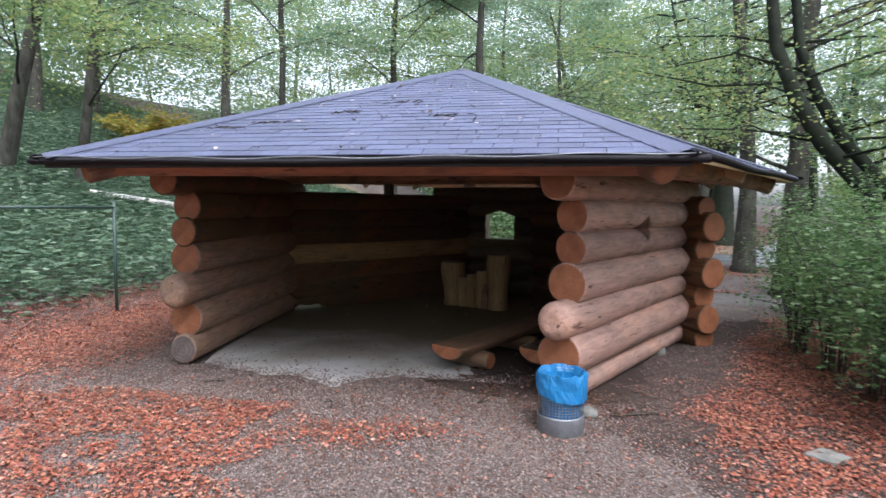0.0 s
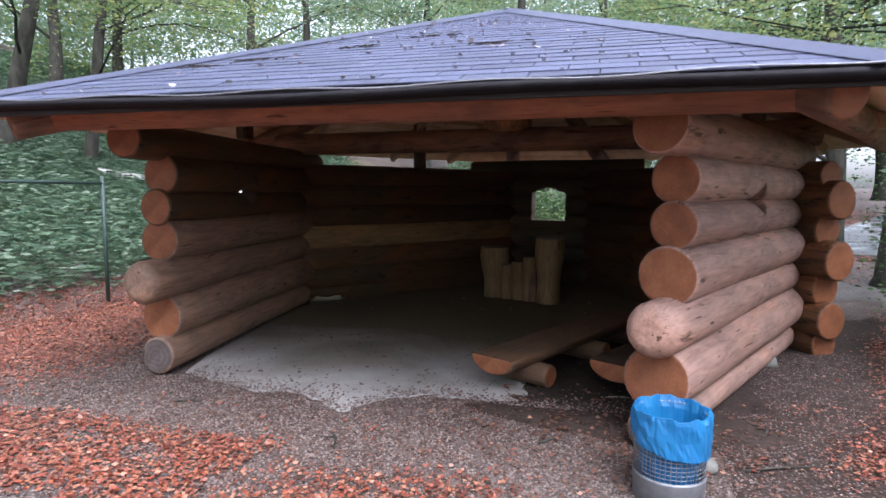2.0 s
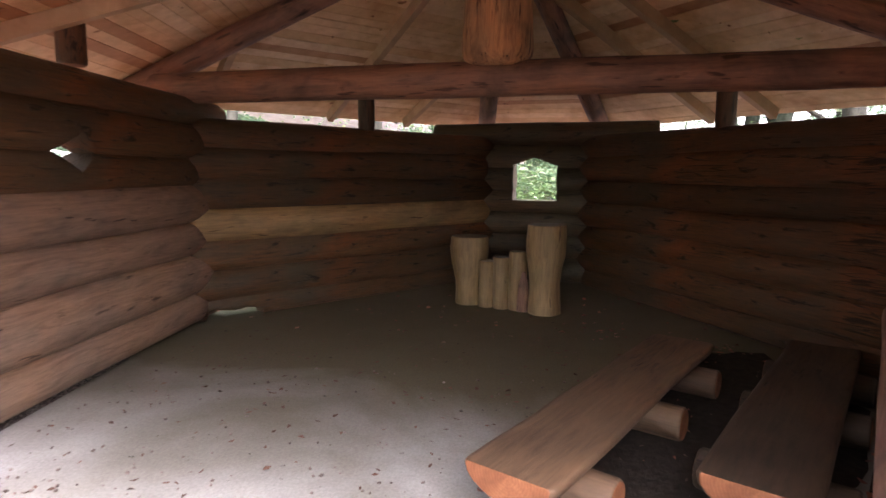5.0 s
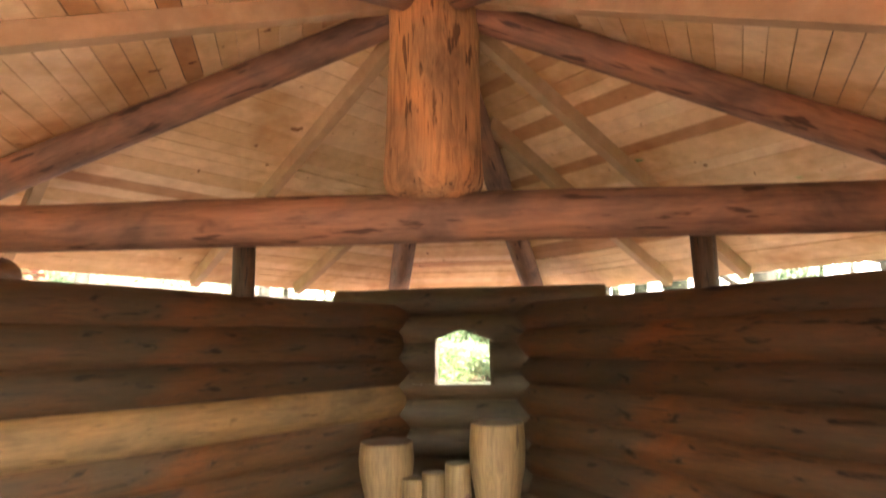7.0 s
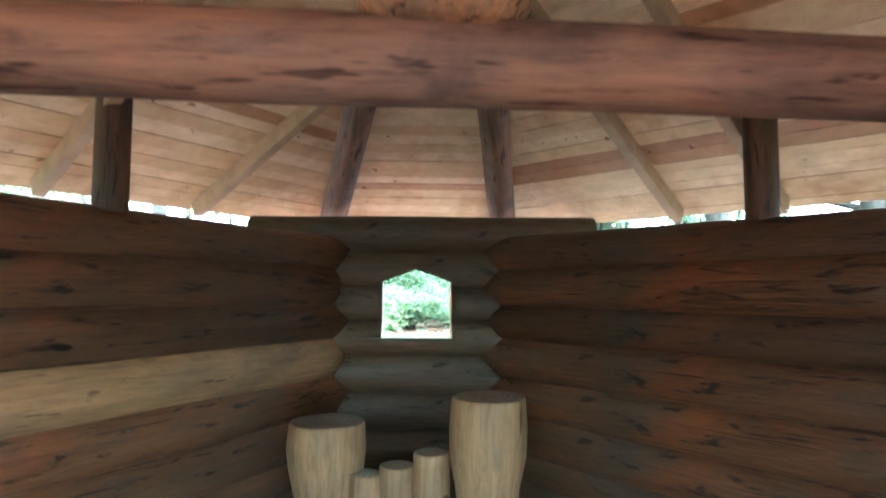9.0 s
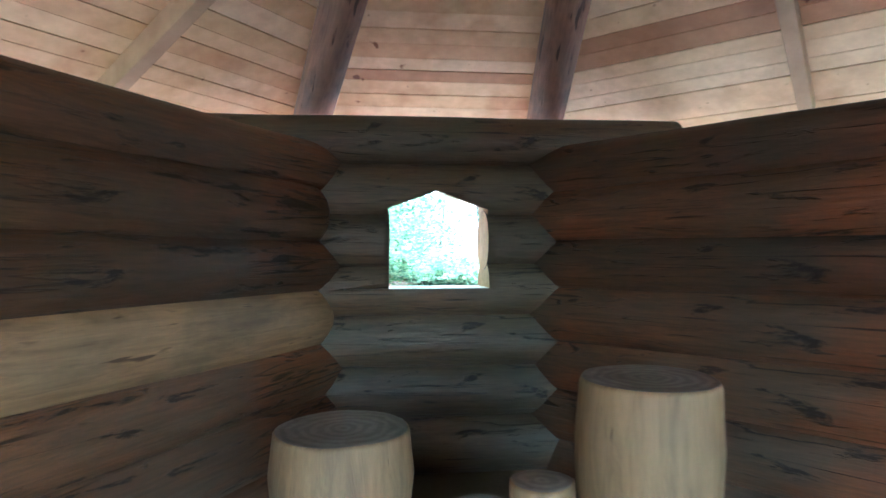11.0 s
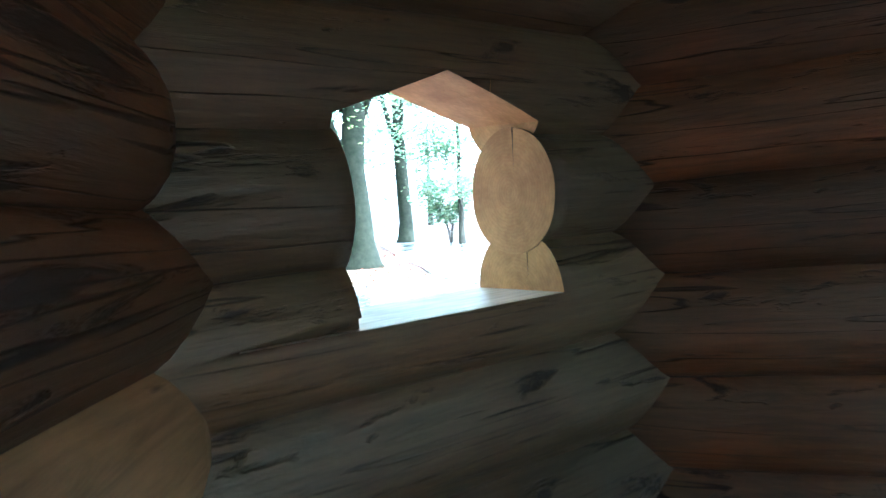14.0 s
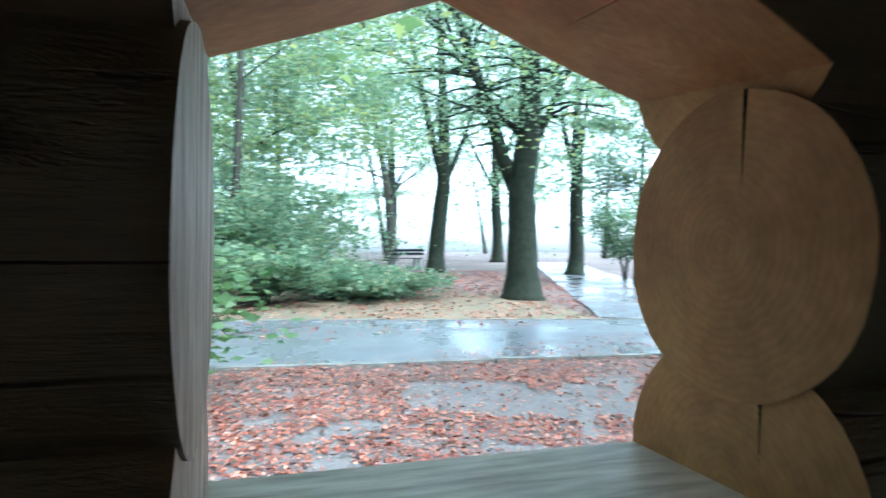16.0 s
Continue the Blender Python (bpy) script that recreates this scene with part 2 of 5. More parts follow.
def concrete_material():
    m, nt, b = node_material("dusty_concrete")
    grit = noise_tex(nt, 70, 4, 0.6)
    dust = noise_tex(nt, 2.2, 6, 0.65)
    dirt = noise_tex(nt, 0.55, 5, 0.6, distort=0.5)
    spots = noise_tex(nt, 16, 3, 0.5)
    col = ramp(nt, dust, (0.3, (0.34, 0.325, 0.305)), (0.7, (0.48, 0.47, 0.455)))
    # olive dirt, deepened towards the back to carry the hut's inner shade
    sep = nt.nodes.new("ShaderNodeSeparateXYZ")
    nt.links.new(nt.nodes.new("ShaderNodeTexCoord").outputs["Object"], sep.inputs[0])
    inward_shade = nt.nodes.new("ShaderNodeMapRange")
    inward_shade.inputs["From Min"].default_value, inward_shade.inputs["From Max"].default_value = 6.6, 10.4
    nt.links.new(sep.outputs[1], inward_shade.inputs["Value"])
    dirt_and_shade = nt.nodes.new("ShaderNodeMath")
    dirt_and_shade.operation = "ADD"
    nt.links.new(dirt, dirt_and_shade.inputs[0])
    nt.links.new(inward_shade.outputs[0], dirt_and_shade.inputs[1])
    col = mix(nt, ramp(nt, dirt_and_shade.outputs[0], (0.5, (0, 0, 0)), (1.25, (0.9,) * 3)), col, (0.098, 0.075, 0.024))
    col = mix(nt, 1.0, col, ramp(nt, grit, (0.3, (0.75,) * 3), (0.65, (1.0,) * 3)), "MULTIPLY")
    col = mix(nt, 1.0, col, ramp(nt, spots, (0.24, (0.3, 0.27, 0.25)), (0.3, (1.0,) * 3)), "MULTIPLY")
    nt.links.new(col, b.inputs["Base Color"])
    b.inputs["Roughness"].default_value = 0.9
    bump(nt, b, mix(nt, 0.5, grit, dust), 0.45, 0.006)
    return m


CONCRETE = concrete_material()
BARK = plain("grey_beech_bark", (0.028, 0.027, 0.021), (0.085, 0.082, 0.066), 9, 0.9, 0.6, 0.02, stretch=(1, 1, 0.35))
# mossy bark, darkened further for trunks standing against the light
BARK_MOSS = plain("backlit_mossy_bark", (0.009, 0.013, 0.007), (0.028, 0.032, 0.02), 7, 0.9, 0.6, 0.02)
LEAF_GREEN = leafy("beech_leaves", (0.09, 0.17, 0.065), (0.17, 0.27, 0.10), (0.25, 0.33, 0.12), (0.36, 0.36, 0.12), through=0.55)
# beech leaves with haze and glare mixed in as a paler colour
LEAF_FAR = leafy("hazed_far_leaves", (0.11, 0.21, 0.12), (0.165, 0.265, 0.155), (0.225, 0.315, 0.19), (0.30, 0.34, 0.18), through=0.55)
LEAF_DARK = leafy("evergreen_leaves", (0.04, 0.085, 0.05), (0.085, 0.15, 0.085), (0.15, 0.215, 0.13), (0.10, 0.16, 0.10), rough=0.38)
LEAF_YELLOW = leafy("yellowing_leaves", (0.22, 0.24, 0.05), (0.34, 0.30, 0.06), (0.42, 0.26, 0.06), through=0.5)
LEAF_SHRUB = leafy("shrub_leaves", (0.05, 0.11, 0.035), (0.09, 0.165, 0.055), (0.155, 0.235, 0.09), through=0.45)
LEAF_PALE = leafy("bleached_leaves", (0.62, 0.55, 0.50), (0.45, 0.34, 0.28), (0.70, 0.66, 0.62), rough=0.6, through=0.0)
LEAF_FALL = leafy("fallen_leaves", (0.16, 0.035, 0.02), (0.26, 0.06, 0.03), (0.33, 0.10, 0.05), (0.10, 0.035, 0.025), (0.22, 0.06, 0.035), (0.40, 0.20, 0.13), (0.34, 0.13, 0.065), rough=0.5, through=0.0)
LEAF_CRUMB = leafy("rotting_leaves", (0.07, 0.03, 0.02), (0.12, 0.05, 0.03), (0.17, 0.085, 0.05), rough=0.7, through=0.0)
PEBBLE = leafy("gravel_stones", (0.12, 0.09, 0.079), (0.195, 0.15, 0.133), (0.255, 0.205, 0.183), (0.055, 0.035, 0.028), rough=0.8, through=0.0)
PAINT_GREEN = plain("green_fence_paint", (0.018, 0.042, 0.034), (0.032, 0.062, 0.05), 30, 0.5, 0.1, 0.001)
GALV = plain("galvanised_steel", (0.24, 0.255, 0.275), (0.36, 0.375, 0.395), 20, 0.5, 0.1, 0.001, metal=0.6)
BAG = plain("blue_plastic_bag", (0.012, 0.13, 0.32), (0.025, 0.20, 0.44), 6, 0.34, 0.3, 0.012)
BIRCH = plain("birch_bark", (0.30, 0.29, 0.27), (0.72, 0.70, 0.66), 9, 0.7, 0.3, 0.006, stretch=(3, 1, 1))
STONE = plain("grey_stone", (0.13, 0.13, 0.115), (0.24, 0.24, 0.215), 12, 0.9, 0.4, 0.01)


def ground_material():
    m, nt, b = node_material("gravel_ground")
    tc = nt.nodes.new("ShaderNodeTexCoord")
    v = add(nt, "ShaderNodeTexVoronoi", Scale=55.0)
    nt.links.new(tc.outputs["Object"], v.inputs["Vector"])
    big = noise_tex(nt, 0.55, 5, 0.6)
    grit = noise_tex(nt, 130, 3, 0.6)
    bw = nt.nodes.new("ShaderNodeRGBToBW")
    nt.links.new(v.outputs["Color"], bw.inputs[0])
    col = mix(nt, 0.8, ramp(nt, grit, (0.3, (0.06, 0.046, 0.039)), (0.7, (0.18, 0.142, 0.127))), bw.outputs[0], "SOFT_LIGHT")
    col = mix(nt, 1.0, col, ramp(nt, big, (0.35, (0.62, 0.56, 0.52)), (0.65, (1.0, 1.0, 1.0))), "MULTIPLY")
    soil = noise_tex(nt, 0.38, 6, 0.65)
    col = mix(nt, ramp(nt, soil, (0.5, (0, 0, 0)), (0.62, (0.8, 0.8, 0.8))), col, (0.055, 0.04, 0.032))
    nt.links.new(col, b.inputs["Base Color"])
    b.inputs["Roughness"].default_value = 0.9
    bump(nt, b, v.outputs["Distance"], 0.7, 0.012)
    return m


def asphalt_material():
    m, nt, b = node_material("wet_asphalt")
    n = noise_tex(nt, 160, 3, 0.6)
    wet = noise_tex(nt, 0.8, 4, 0.6)
    nt.links.new(ramp(nt, n, (0.3, (0.075, 0.08, 0.085)), (0.7, (0.135, 0.142, 0.15))), b.inputs["Base Color"])
    nt.links.new(ramp(nt, wet, (0.4, (0.2,) * 3), (0.65, (0.48,) * 3)), b.inputs["Roughness"])
    bump(nt, b, n, 0.25, 0.003)
    return m


GROUND = ground_material()
ASPHALT = asphalt_material()
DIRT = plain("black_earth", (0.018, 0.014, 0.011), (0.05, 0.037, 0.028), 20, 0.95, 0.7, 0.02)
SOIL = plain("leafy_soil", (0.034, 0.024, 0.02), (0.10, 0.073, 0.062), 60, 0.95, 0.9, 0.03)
GRIT = plain("trodden_grit", (0.03, 0.021, 0.017), (0.085, 0.062, 0.05), 45, 0.95, 0.9, 0.012)
GREY_EARTH = plain("grey_trodden_earth", (0.10, 0.09, 0.083), (0.20, 0.185, 0.175), 25, 0.95, 0.7, 0.02)
GRASS = plain("thin_autumn_grass", (0.11, 0.10, 0.06), (0.23, 0.185, 0.13), 14, 0.95, 0.6, 0.03)


# ---- mesh helpers ----
def mesh_ob(name, bm, mats, smooth=False):
    me = bpy.data.meshes.new(name)
    bm.to_mesh(me)
    bm.free()
    for m in mats if isinstance(mats, (list, tuple)) else (mats,):
        me.materials.append(m)
    if smooth:
        me.polygons.foreach_set("use_smooth", [True] * len(me.polygons))
    return new(name, me)


def part(name, bm, material, parent, label="", smooth=False):
    ob = mesh_ob(name, bm, material, smooth)
    ob.parent = parent
    return tagged(ob, label)


def empty(name, at=(0, 0, 0), **tags):
    ob = new(name)
    ob.empty_display_size = 0.1
    ob.location = at
    return tagged(ob, **tags)


def child_of(ob, parent):
    """Parents ob and keeps its place."""
    ob.parent = parent
    ob.matrix_parent_inverse = Matrix.Translation(parent.location).inverted() if parent.parent is None else Matrix()
    return ob


def box(bm, x0, x1, y0, y1, z0, z1, bevel=0.0):
    r = bmesh.ops.create_cube(bm, size=1.0, matrix=Matrix.Translation(((x0 + x1) / 2, (y0 + y1) / 2, (z0 + z1) / 2))
                              @ Matrix.Diagonal((x1 - x0, y1 - y0, z1 - z0, 1)))
    if bevel:
        es = {e for v in r["verts"] for e in v.link_edges}
        bmesh.ops.bevel(bm, geom=list(es), offset=bevel, segments=2, affect="EDGES", profile=0.6)


def tube_data(points, radii, n=8, closed=True):
    """Vertices and faces of a tapered tube along points."""
    vs, fs = [], []
    up = Vector((0.31, 0.17, 0.93))
    pts = [Vector(p) for p in points]
    for i, p in enumerate(pts):
        d = (pts[min(i + 1, len(pts) - 1)] - pts[max(i - 1, 0)]).normalized()
        u = d.cross(up)
        u = u.normalized() if u.length > 1e-3 else d.orthogonal().normalized()
        w = d.cross(u)
        for k in range(n):
            a = 2 * math.pi * k / n
            vs.append(p + (u * math.cos(a) + w * math.sin(a)) * radii[i])
    for i in range(len(pts) - 1):
        for k in range(n):
            a, b = i * n + k, i * n + (k + 1) % n
            fs.append((a, b, b + n, a + n))
    if closed:
        fs.append(tuple(reversed(range(n))))
        fs.append(tuple(range((len(pts) - 1) * n, len(pts) * n)))
    return vs, fs


def tubes_mesh(name, tubes, mats, smooth=True):
    """tubes: list of (points, radii, sides)."""
    vs, fs = [], []
    for pts, rad, n in tubes:
        v, f = tube_data(pts, rad, n)
        o = len(vs)
        vs += v
        fs += [tuple(i + o for i in q) for q in f]
    me = bpy.data.meshes.new(name)
    me.from_pydata(vs, [], fs)
    me.materials.append(mats)
    if smooth:
        me.polygons.foreach_set("use_smooth", [True] * len(me.polygons))
    return new(name, me)


def log_mesh(name, length, r, seed, mats, r2=None, round_a=0.02, round_b=0.02, wobble=0.035, n=22, tall=1.0, shape=None):
    """A round log along +x from 0 to length, uneven, with worn end edges. Material 0 side, 1 ends.
    tall: height of the section over its width. shape: (share of the length, share of the radius) pairs."""
    rng = random.Random(seed)
    r2 = r if r2 is None else r2
    off = Vector((rng.uniform(0, 90), rng.uniform(0, 90), rng.uniform(0, 90)))
    xs = [0.0, round_a * 0.1, round_a * 0.3, round_a * 0.6, round_a]
    k = max(6, int(length / 0.16))
    xs += [round_a + (length - round_a - round_b) * i / k for i in range(1, k)]
    xs += [length - round_b, length - round_b * 0.6, length - round_b * 0.3, length - round_b * 0.1, length]
    vs, fs, mi = [], [], []
    for i, x in enumerate(xs):
        base = r + (r2 - r) * x / length
        if shape:
            base *= float(np.interp(x / length, [q[0] for q in shape], [q[1] for q in shape]))
        if x < round_a:
            q = 1 - x / round_a
            base -= round_a * (1 - math.sqrt(max(0, 1 - q * q * 0.96)))
        if x > length - round_b:
            q = 1 - (length - x) / round_b
            base -= round_b * (1 - math.sqrt(max(0, 1 - q * q * 0.96)))
        for j in range(n):
            a = 2 * math.pi * j / n
            w = noise.noise(Vector((x * 0.9, math.cos(a) * 0.8, math.sin(a) * 0.8)) + off) * wobble
            w += noise.noise(Vector((x * 3.1, math.cos(a) * 2, math.sin(a) * 2)) + off) * wobble * 0.3
            bend = noise.noise(Vector((x * 0.35, 7, 3)) + off) * 0.03
            rr = base * (1 + w)
            vs.append((x, math.cos(a) * rr + bend, math.sin(a) * rr * tall))
    m = len(xs)
    for i in range(m - 1):
        for j in range(n):
            a, b = i * n + j, i * n + (j + 1) % n
            fs.append((a, b, b + n, a + n))
            mi.append(1 if (i == 0 and round_a < 0.085) or (i == m - 2 and round_b < 0.085) else 0)
    fs.append(tuple(reversed(range(n))))
    fs.append(tuple(range((m - 1) * n, m * n)))
    mi += [int(round_a < 0.085), int(round_b < 0.085)]
    me = bpy.data.meshes.new(name)
    me.from_pydata(vs, [], fs)
    for x in mats:
        me.materials.append(x)
    me.polygons.foreach_set("material_index", mi)
    me.polygons.foreach_set("use_smooth", [len(f) == 4 for f in fs])
    me.update()
    return me


def along(p, q):
    """The pose at p whose x axis points at q."""
    p, q = Vector(p), Vector(q)
    return Matrix.Translation(p) @ (q - p).to_track_quat("X", "Z").to_matrix().to_4x4()


def log_between(name, p, q, r, seed, mats, parent=None, **kw):
    ob = new(name, log_mesh(name, (Vector(q) - Vector(p)).length, r, seed, mats, **kw))
    if parent:
        ob.parent = parent
    ob.matrix_basis = along(p, q)
    return ob


def cut(ob, bm):
    """Cuts the closed shape bm (world coordinates) out of ob."""
    me = bpy.data.meshes.new("cutter")
    bm.to_mesh(me)
    bm.free()
    tool = new("cutter", me)
    mod = ob.modifiers.new("cut", "BOOLEAN")
    mod.operation, mod.object, mod.solver = "DIFFERENCE", tool, "EXACT"
    bpy.context.view_layer.update()
    done = bpy.data.meshes.new_from_object(ob.evaluated_get(bpy.context.evaluated_depsgraph_get()))
    ob.modifiers.clear()
    ob.data = done
    bpy.data.objects.remove(tool)
    bpy.data.meshes.remove(me)


def prism(outline, origin, u, w, d0, d1, rise=0.0, above=9.0):
    """A closed prism: outline in (u, z) round origin, pushed along w from d0 to d1; corners above that height rise on the way."""
    bm = bmesh.new()
    o, u, w = Vector(origin), Vector(u), Vector(w)
    a = [bm.verts.new(o + u * x + Vector((0, 0, z + (rise * d0 if z > above else 0))) + w * d0) for x, z in outline]
    b = [bm.verts.new(o + u * x + Vector((0, 0, z + (rise * d1 if z > above else 0))) + w * d1) for x, z in outline]
    k = len(outline)
    bm.faces.new(a)
    bm.faces.new(list(reversed(b)))
    for i in range(k):
        bm.faces.new((a[i], b[i], b[(i + 1) % k], a[(i + 1) % k]))
    bmesh.ops.recalc_face_normals(bm, faces=bm.faces)
    return bm


def leaves_mesh(name, centres, size, mats, rng, flat=0.0, stretch=1.0):
    """Many small bent leaves, one island each. flat 1: lying on the ground."""
    c = np.asarray(centres)
    k = len(c)
    s = size * rng.uniform(0.6, 1.35, (k, 1))
    yaw = rng.uniform(0, 2 * np.pi, k)
    tilt = rng.normal(0, 1.1 * (1 - flat) + 0.25, k)
    u = np.stack([np.cos(yaw), np.sin(yaw), np.zeros(k)], 1)
    w0 = np.stack([-np.sin(yaw), np.cos(yaw), np.zeros(k)], 1)
    w = w0 * np.cos(tilt)[:, None] + np.array([0, 0, 1.0]) * np.sin(tilt)[:, None]
    nrm = np.cross(u, w)
    curl = nrm * s * rng.uniform(-0.25, 0.25, (k, 1))
    v = np.empty((k, 4, 3))
    v[:, 0] = c - u * s * 0.5 * stretch
    v[:, 1] = c - w * s * 0.33 + curl
    v[:, 2] = c + u * s * 0.5 * stretch
    v[:, 3] = c + w * s * 0.33 + curl
    me = bpy.data.meshes.new(name)
    me.vertices.add(4 * k)
    me.vertices.foreach_set("co", v.reshape(-1))
    me.loops.add(4 * k)
    me.loops.foreach_set("vertex_index", np.arange(4 * k))
    me.polygons.add(k)
    me.polygons.foreach_set("loop_start", np.arange(k) * 4)
    me.polygons.foreach_set("loop_total", np.full(k, 4))
    me.materials.append(mats)
    me.update(calc_edges=True)
    return new(name, me)


# ---- ground ----
def smooth01(v):
    v = max(0.0, min(1.0, v))
    return v * v * (3 - 2 * v)


def ground_z(x, y):
    u = (-4.7 - x) + 0.15 * (y - 9)
    z = 0.36 * max(0.0, u) * smooth01(u / 1.2) if u < 22 else 7.9
    a = (x - 0.56) * 0.208 + (y - 12.32) * 0.978
    z += 0.035 * max(0.0, min(a, 60) - 1.0)
    z += 0.05 * noise.noise(Vector((x * 0.35, y * 0.35, 0.0))) * smooth01((math.hypot(x, y - 8) - 5) / 4)
    return z


def sheet(name, xs, ys, fn, mat):
    vs = [(x, y, fn(x, y)) for y in ys for x in xs]
    nx = len(xs)
    fs = [(j * nx + i, j * nx + i + 1, (j + 1) * nx + i + 1, (j + 1) * nx + i) for j in range(len(ys) - 1) for i in range(nx - 1)]
    me = bpy.data.meshes.new(name)
    me.from_pydata(vs, [], fs)
    me.materials.append(mat)
    me.polygons.foreach_set("use_smooth", [True] * len(fs))
    return new(name, me)


def steps(lo, hi, inner_lo, inner_hi, fine, coarse):
    out = list(np.arange(inner_lo, inner_hi + 0.001, fine))
    v, s = inner_lo, fine
    while v > lo:
        s = min(s * 1.35, coarse)
        v -= s
        out.insert(0, v)
    v, s = inner_hi, fine
    while v < hi:
        s = min(s * 1.35, coarse)
        v += s
        out.append(v)
    return [float(q) for q in out]


tagged(sheet("ground", steps(-300, 300, -9, 9, 0.4, 25), steps(-120, 400, -3, 26, 0.4, 25), ground_z, GROUND),
       "brown gravel ground rising into a wooded bank", "ground", kind="structure")

# ---- the hut ----
# wall centre lines, front to back and round
WALLS = {
    "wall_left": ((-2.53, 6.75), (-2.65, 9.76)),
    "wall_back_left": ((-2.625, 9.77), (-0.115, 12.53)),
    "wall_window": ((0.034, 12.588), (1.194, 12.358)),
    "wall_back_right": ((1.306, 12.268), (2.966, 8.908)),
    "wall_right": ((2.94, 8.77), (1.515, 6.38)),
}
HEIGHTS = {
    "wall_left": (0.175, 0.475, 0.80, 1.115, 1.39, 1.66, 1.91),
    "wall_right": (0.13, 0.43, 0.74, 1.03, 1.335, 1.615, 1.905),
    "wall_window": (0.16, 0.48, 0.765, 1.05, 1.335, 1.61, 1.905),
}
ODD = (0.10, 0.34, 0.625, 0.91, 1.195, 1.47, 1.728)
LABELS = {
    "wall_left": "wall of stacked brown peeled logs with a diamond peephole",
    "wall_back_left": "back wall of stacked brown peeled logs",
    "wall_window": "short log wall with a pointed window opening",
    "wall_back_right": "back wall of dark brown stacked logs",
    "wall_right": "wall of thick reddish peeled logs beside the entrance",
}
# how far each log runs past the wall's first and second end, and its radius, from the bottom up
SPAN = {
    "wall_left": [(0.13, 0.30, 0.14), (0.03, 0.35, 0.175), (0.34, 0.3, 0.155), (0.02, 0.3, 0.165), (0.05, 0.34, 0.14), (0.0, 0.3, 0.155), (0.40, 0.55, 0.145)],
    "wall_right": [(0.55, -0.02, 0.135), (0.48, 0.10, 0.205), (0.64, 0.34, 0.165), (0.35, 0.12, 0.185), (0.32, 0.06, 0.15), (0.28, 0.04, 0.155), (0.60, 0.30, 0.165)],
    "wall_back_left": [(0.3, 0.12, 0.13), (0.3, 0.14, 0.165), (0.3, 0.12, 0.16), (0.3, 0.10, 0.17), (0.3, 0.12, 0.158), (0.3, 0.02, 0.17), (0.3, 0.12, 0.16)],
    "wall_back_right": [(0.10, 0.52, 0.15), (0.12, 0.60, 0.165), (0.10, 0.50, 0.16), (0.12, 0.64, 0.17), (0.10, 0.48, 0.155), (0.12, 0.62, 0.17), (0.12, 0.5, 0.155)],
    "wall_window": [(0.25, 0.25, 0.175)] + [(0.25, 0.25, 0.168)] * 2 + [(0.25, 0.25, 0.178)] * 2 + [(0.25, 0.25, 0.168), (0.80, 0.88, 0.152)],
}
walls = {}
seed = 10
for wname, (p, q) in WALLS.items():
    wall = empty(wname, (0, 0, 0), label=LABELS[wname], category="log wall", kind="structure")
    walls[wname] = []
    d = (Vector(q) - Vector(p)).normalized()
    zs = HEIGHTS.get(wname, ODD)
    for i, z in enumerate(zs):
        a, b, r = SPAN[wname][i]
        if wname == "wall_right":
            a, b = b, a
        seed += 1
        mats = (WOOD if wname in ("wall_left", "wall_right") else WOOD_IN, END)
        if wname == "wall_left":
            # upper logs get the darker wood, standing for shade under the roof
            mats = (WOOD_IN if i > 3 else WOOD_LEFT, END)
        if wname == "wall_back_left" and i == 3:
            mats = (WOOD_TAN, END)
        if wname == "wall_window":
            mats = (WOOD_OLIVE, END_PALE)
        if i == 0 and wname in ("wall_left", "wall_right"):
            mats = (mats[0], END_GREY)
        P, Q = Vector(p) - d * a, Vector(q) + d * b
        knob = wname in ("wall_left", "wall_right") and i == 2
        low = 0.03 if wname == "wall_back_right" and i == 6 else 0.0
        rounded = wname == "wall_back_left" and i in (3, 5)
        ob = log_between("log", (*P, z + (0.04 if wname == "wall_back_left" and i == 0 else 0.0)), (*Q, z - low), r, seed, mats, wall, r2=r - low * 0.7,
                         wobble=0.04 if wname in ("wall_left", "wall_right") else 0.065,
                         n=44 if wname == "wall_window" else 24,
                         tall=1.10 if (wname in ("wall_back_left", "wall_back_right", "wall_left") and i < 6) or (wname == "wall_window" and i in (0, 1, 2, 5)) else 1.0,
                         round_a=0.09 if knob and wname == "wall_left" else 0.025,
                         round_b=0.11 if knob and wname == "wall_right" else 0.13 if rounded else 0.025)
        walls[wname].append(ob)

# daylight under the worn end of the lowest log
bu = Vector((2.51, 2.76, 0)).normalized()
cut(walls["wall_back_left"][0], prism(((0.02, -0.2), (0.62, -0.2), (0.60, 0.075), (0.42, 0.105), (0.30, 0.085), (0.12, 0.12), (0.05, 0.10)), (-2.625, 9.77, 0), bu, (-bu.y, bu.x, 0), -0.5, 0.5))

# the pointed window through the short wall
WU = (Vector((0.82, 12.27, 0)) - Vector((0.30, 12.365, 0))).normalized()
WN = Vector((-WU.y, WU.x, 0))
WO = Vector((0.30, 12.365, 0)) - WN * 0.05
WW = 0.555
# drying cracks in the faces of the opening, then the opening itself
cut(walls["wall_window"][4], prism(((0.166, 1.55), (0.174, 1.55), (0.181, 1.39)), WO, WN, WU, WW - 0.03, WW + 0.05))
cut(walls["wall_window"][3], prism(((0.152, 1.25), (0.16, 1.25), (0.163, 1.095)), WO, WN, WU, WW - 0.03, WW + 0.05))
cut(walls["wall_window"][5], prism(((0.395, 1.50), (0.401, 1.50), (0.404, 1.60)), WO - WN * 0.0, (WU + WN * 0.25).normalized(), WN, -0.2, 0.30))
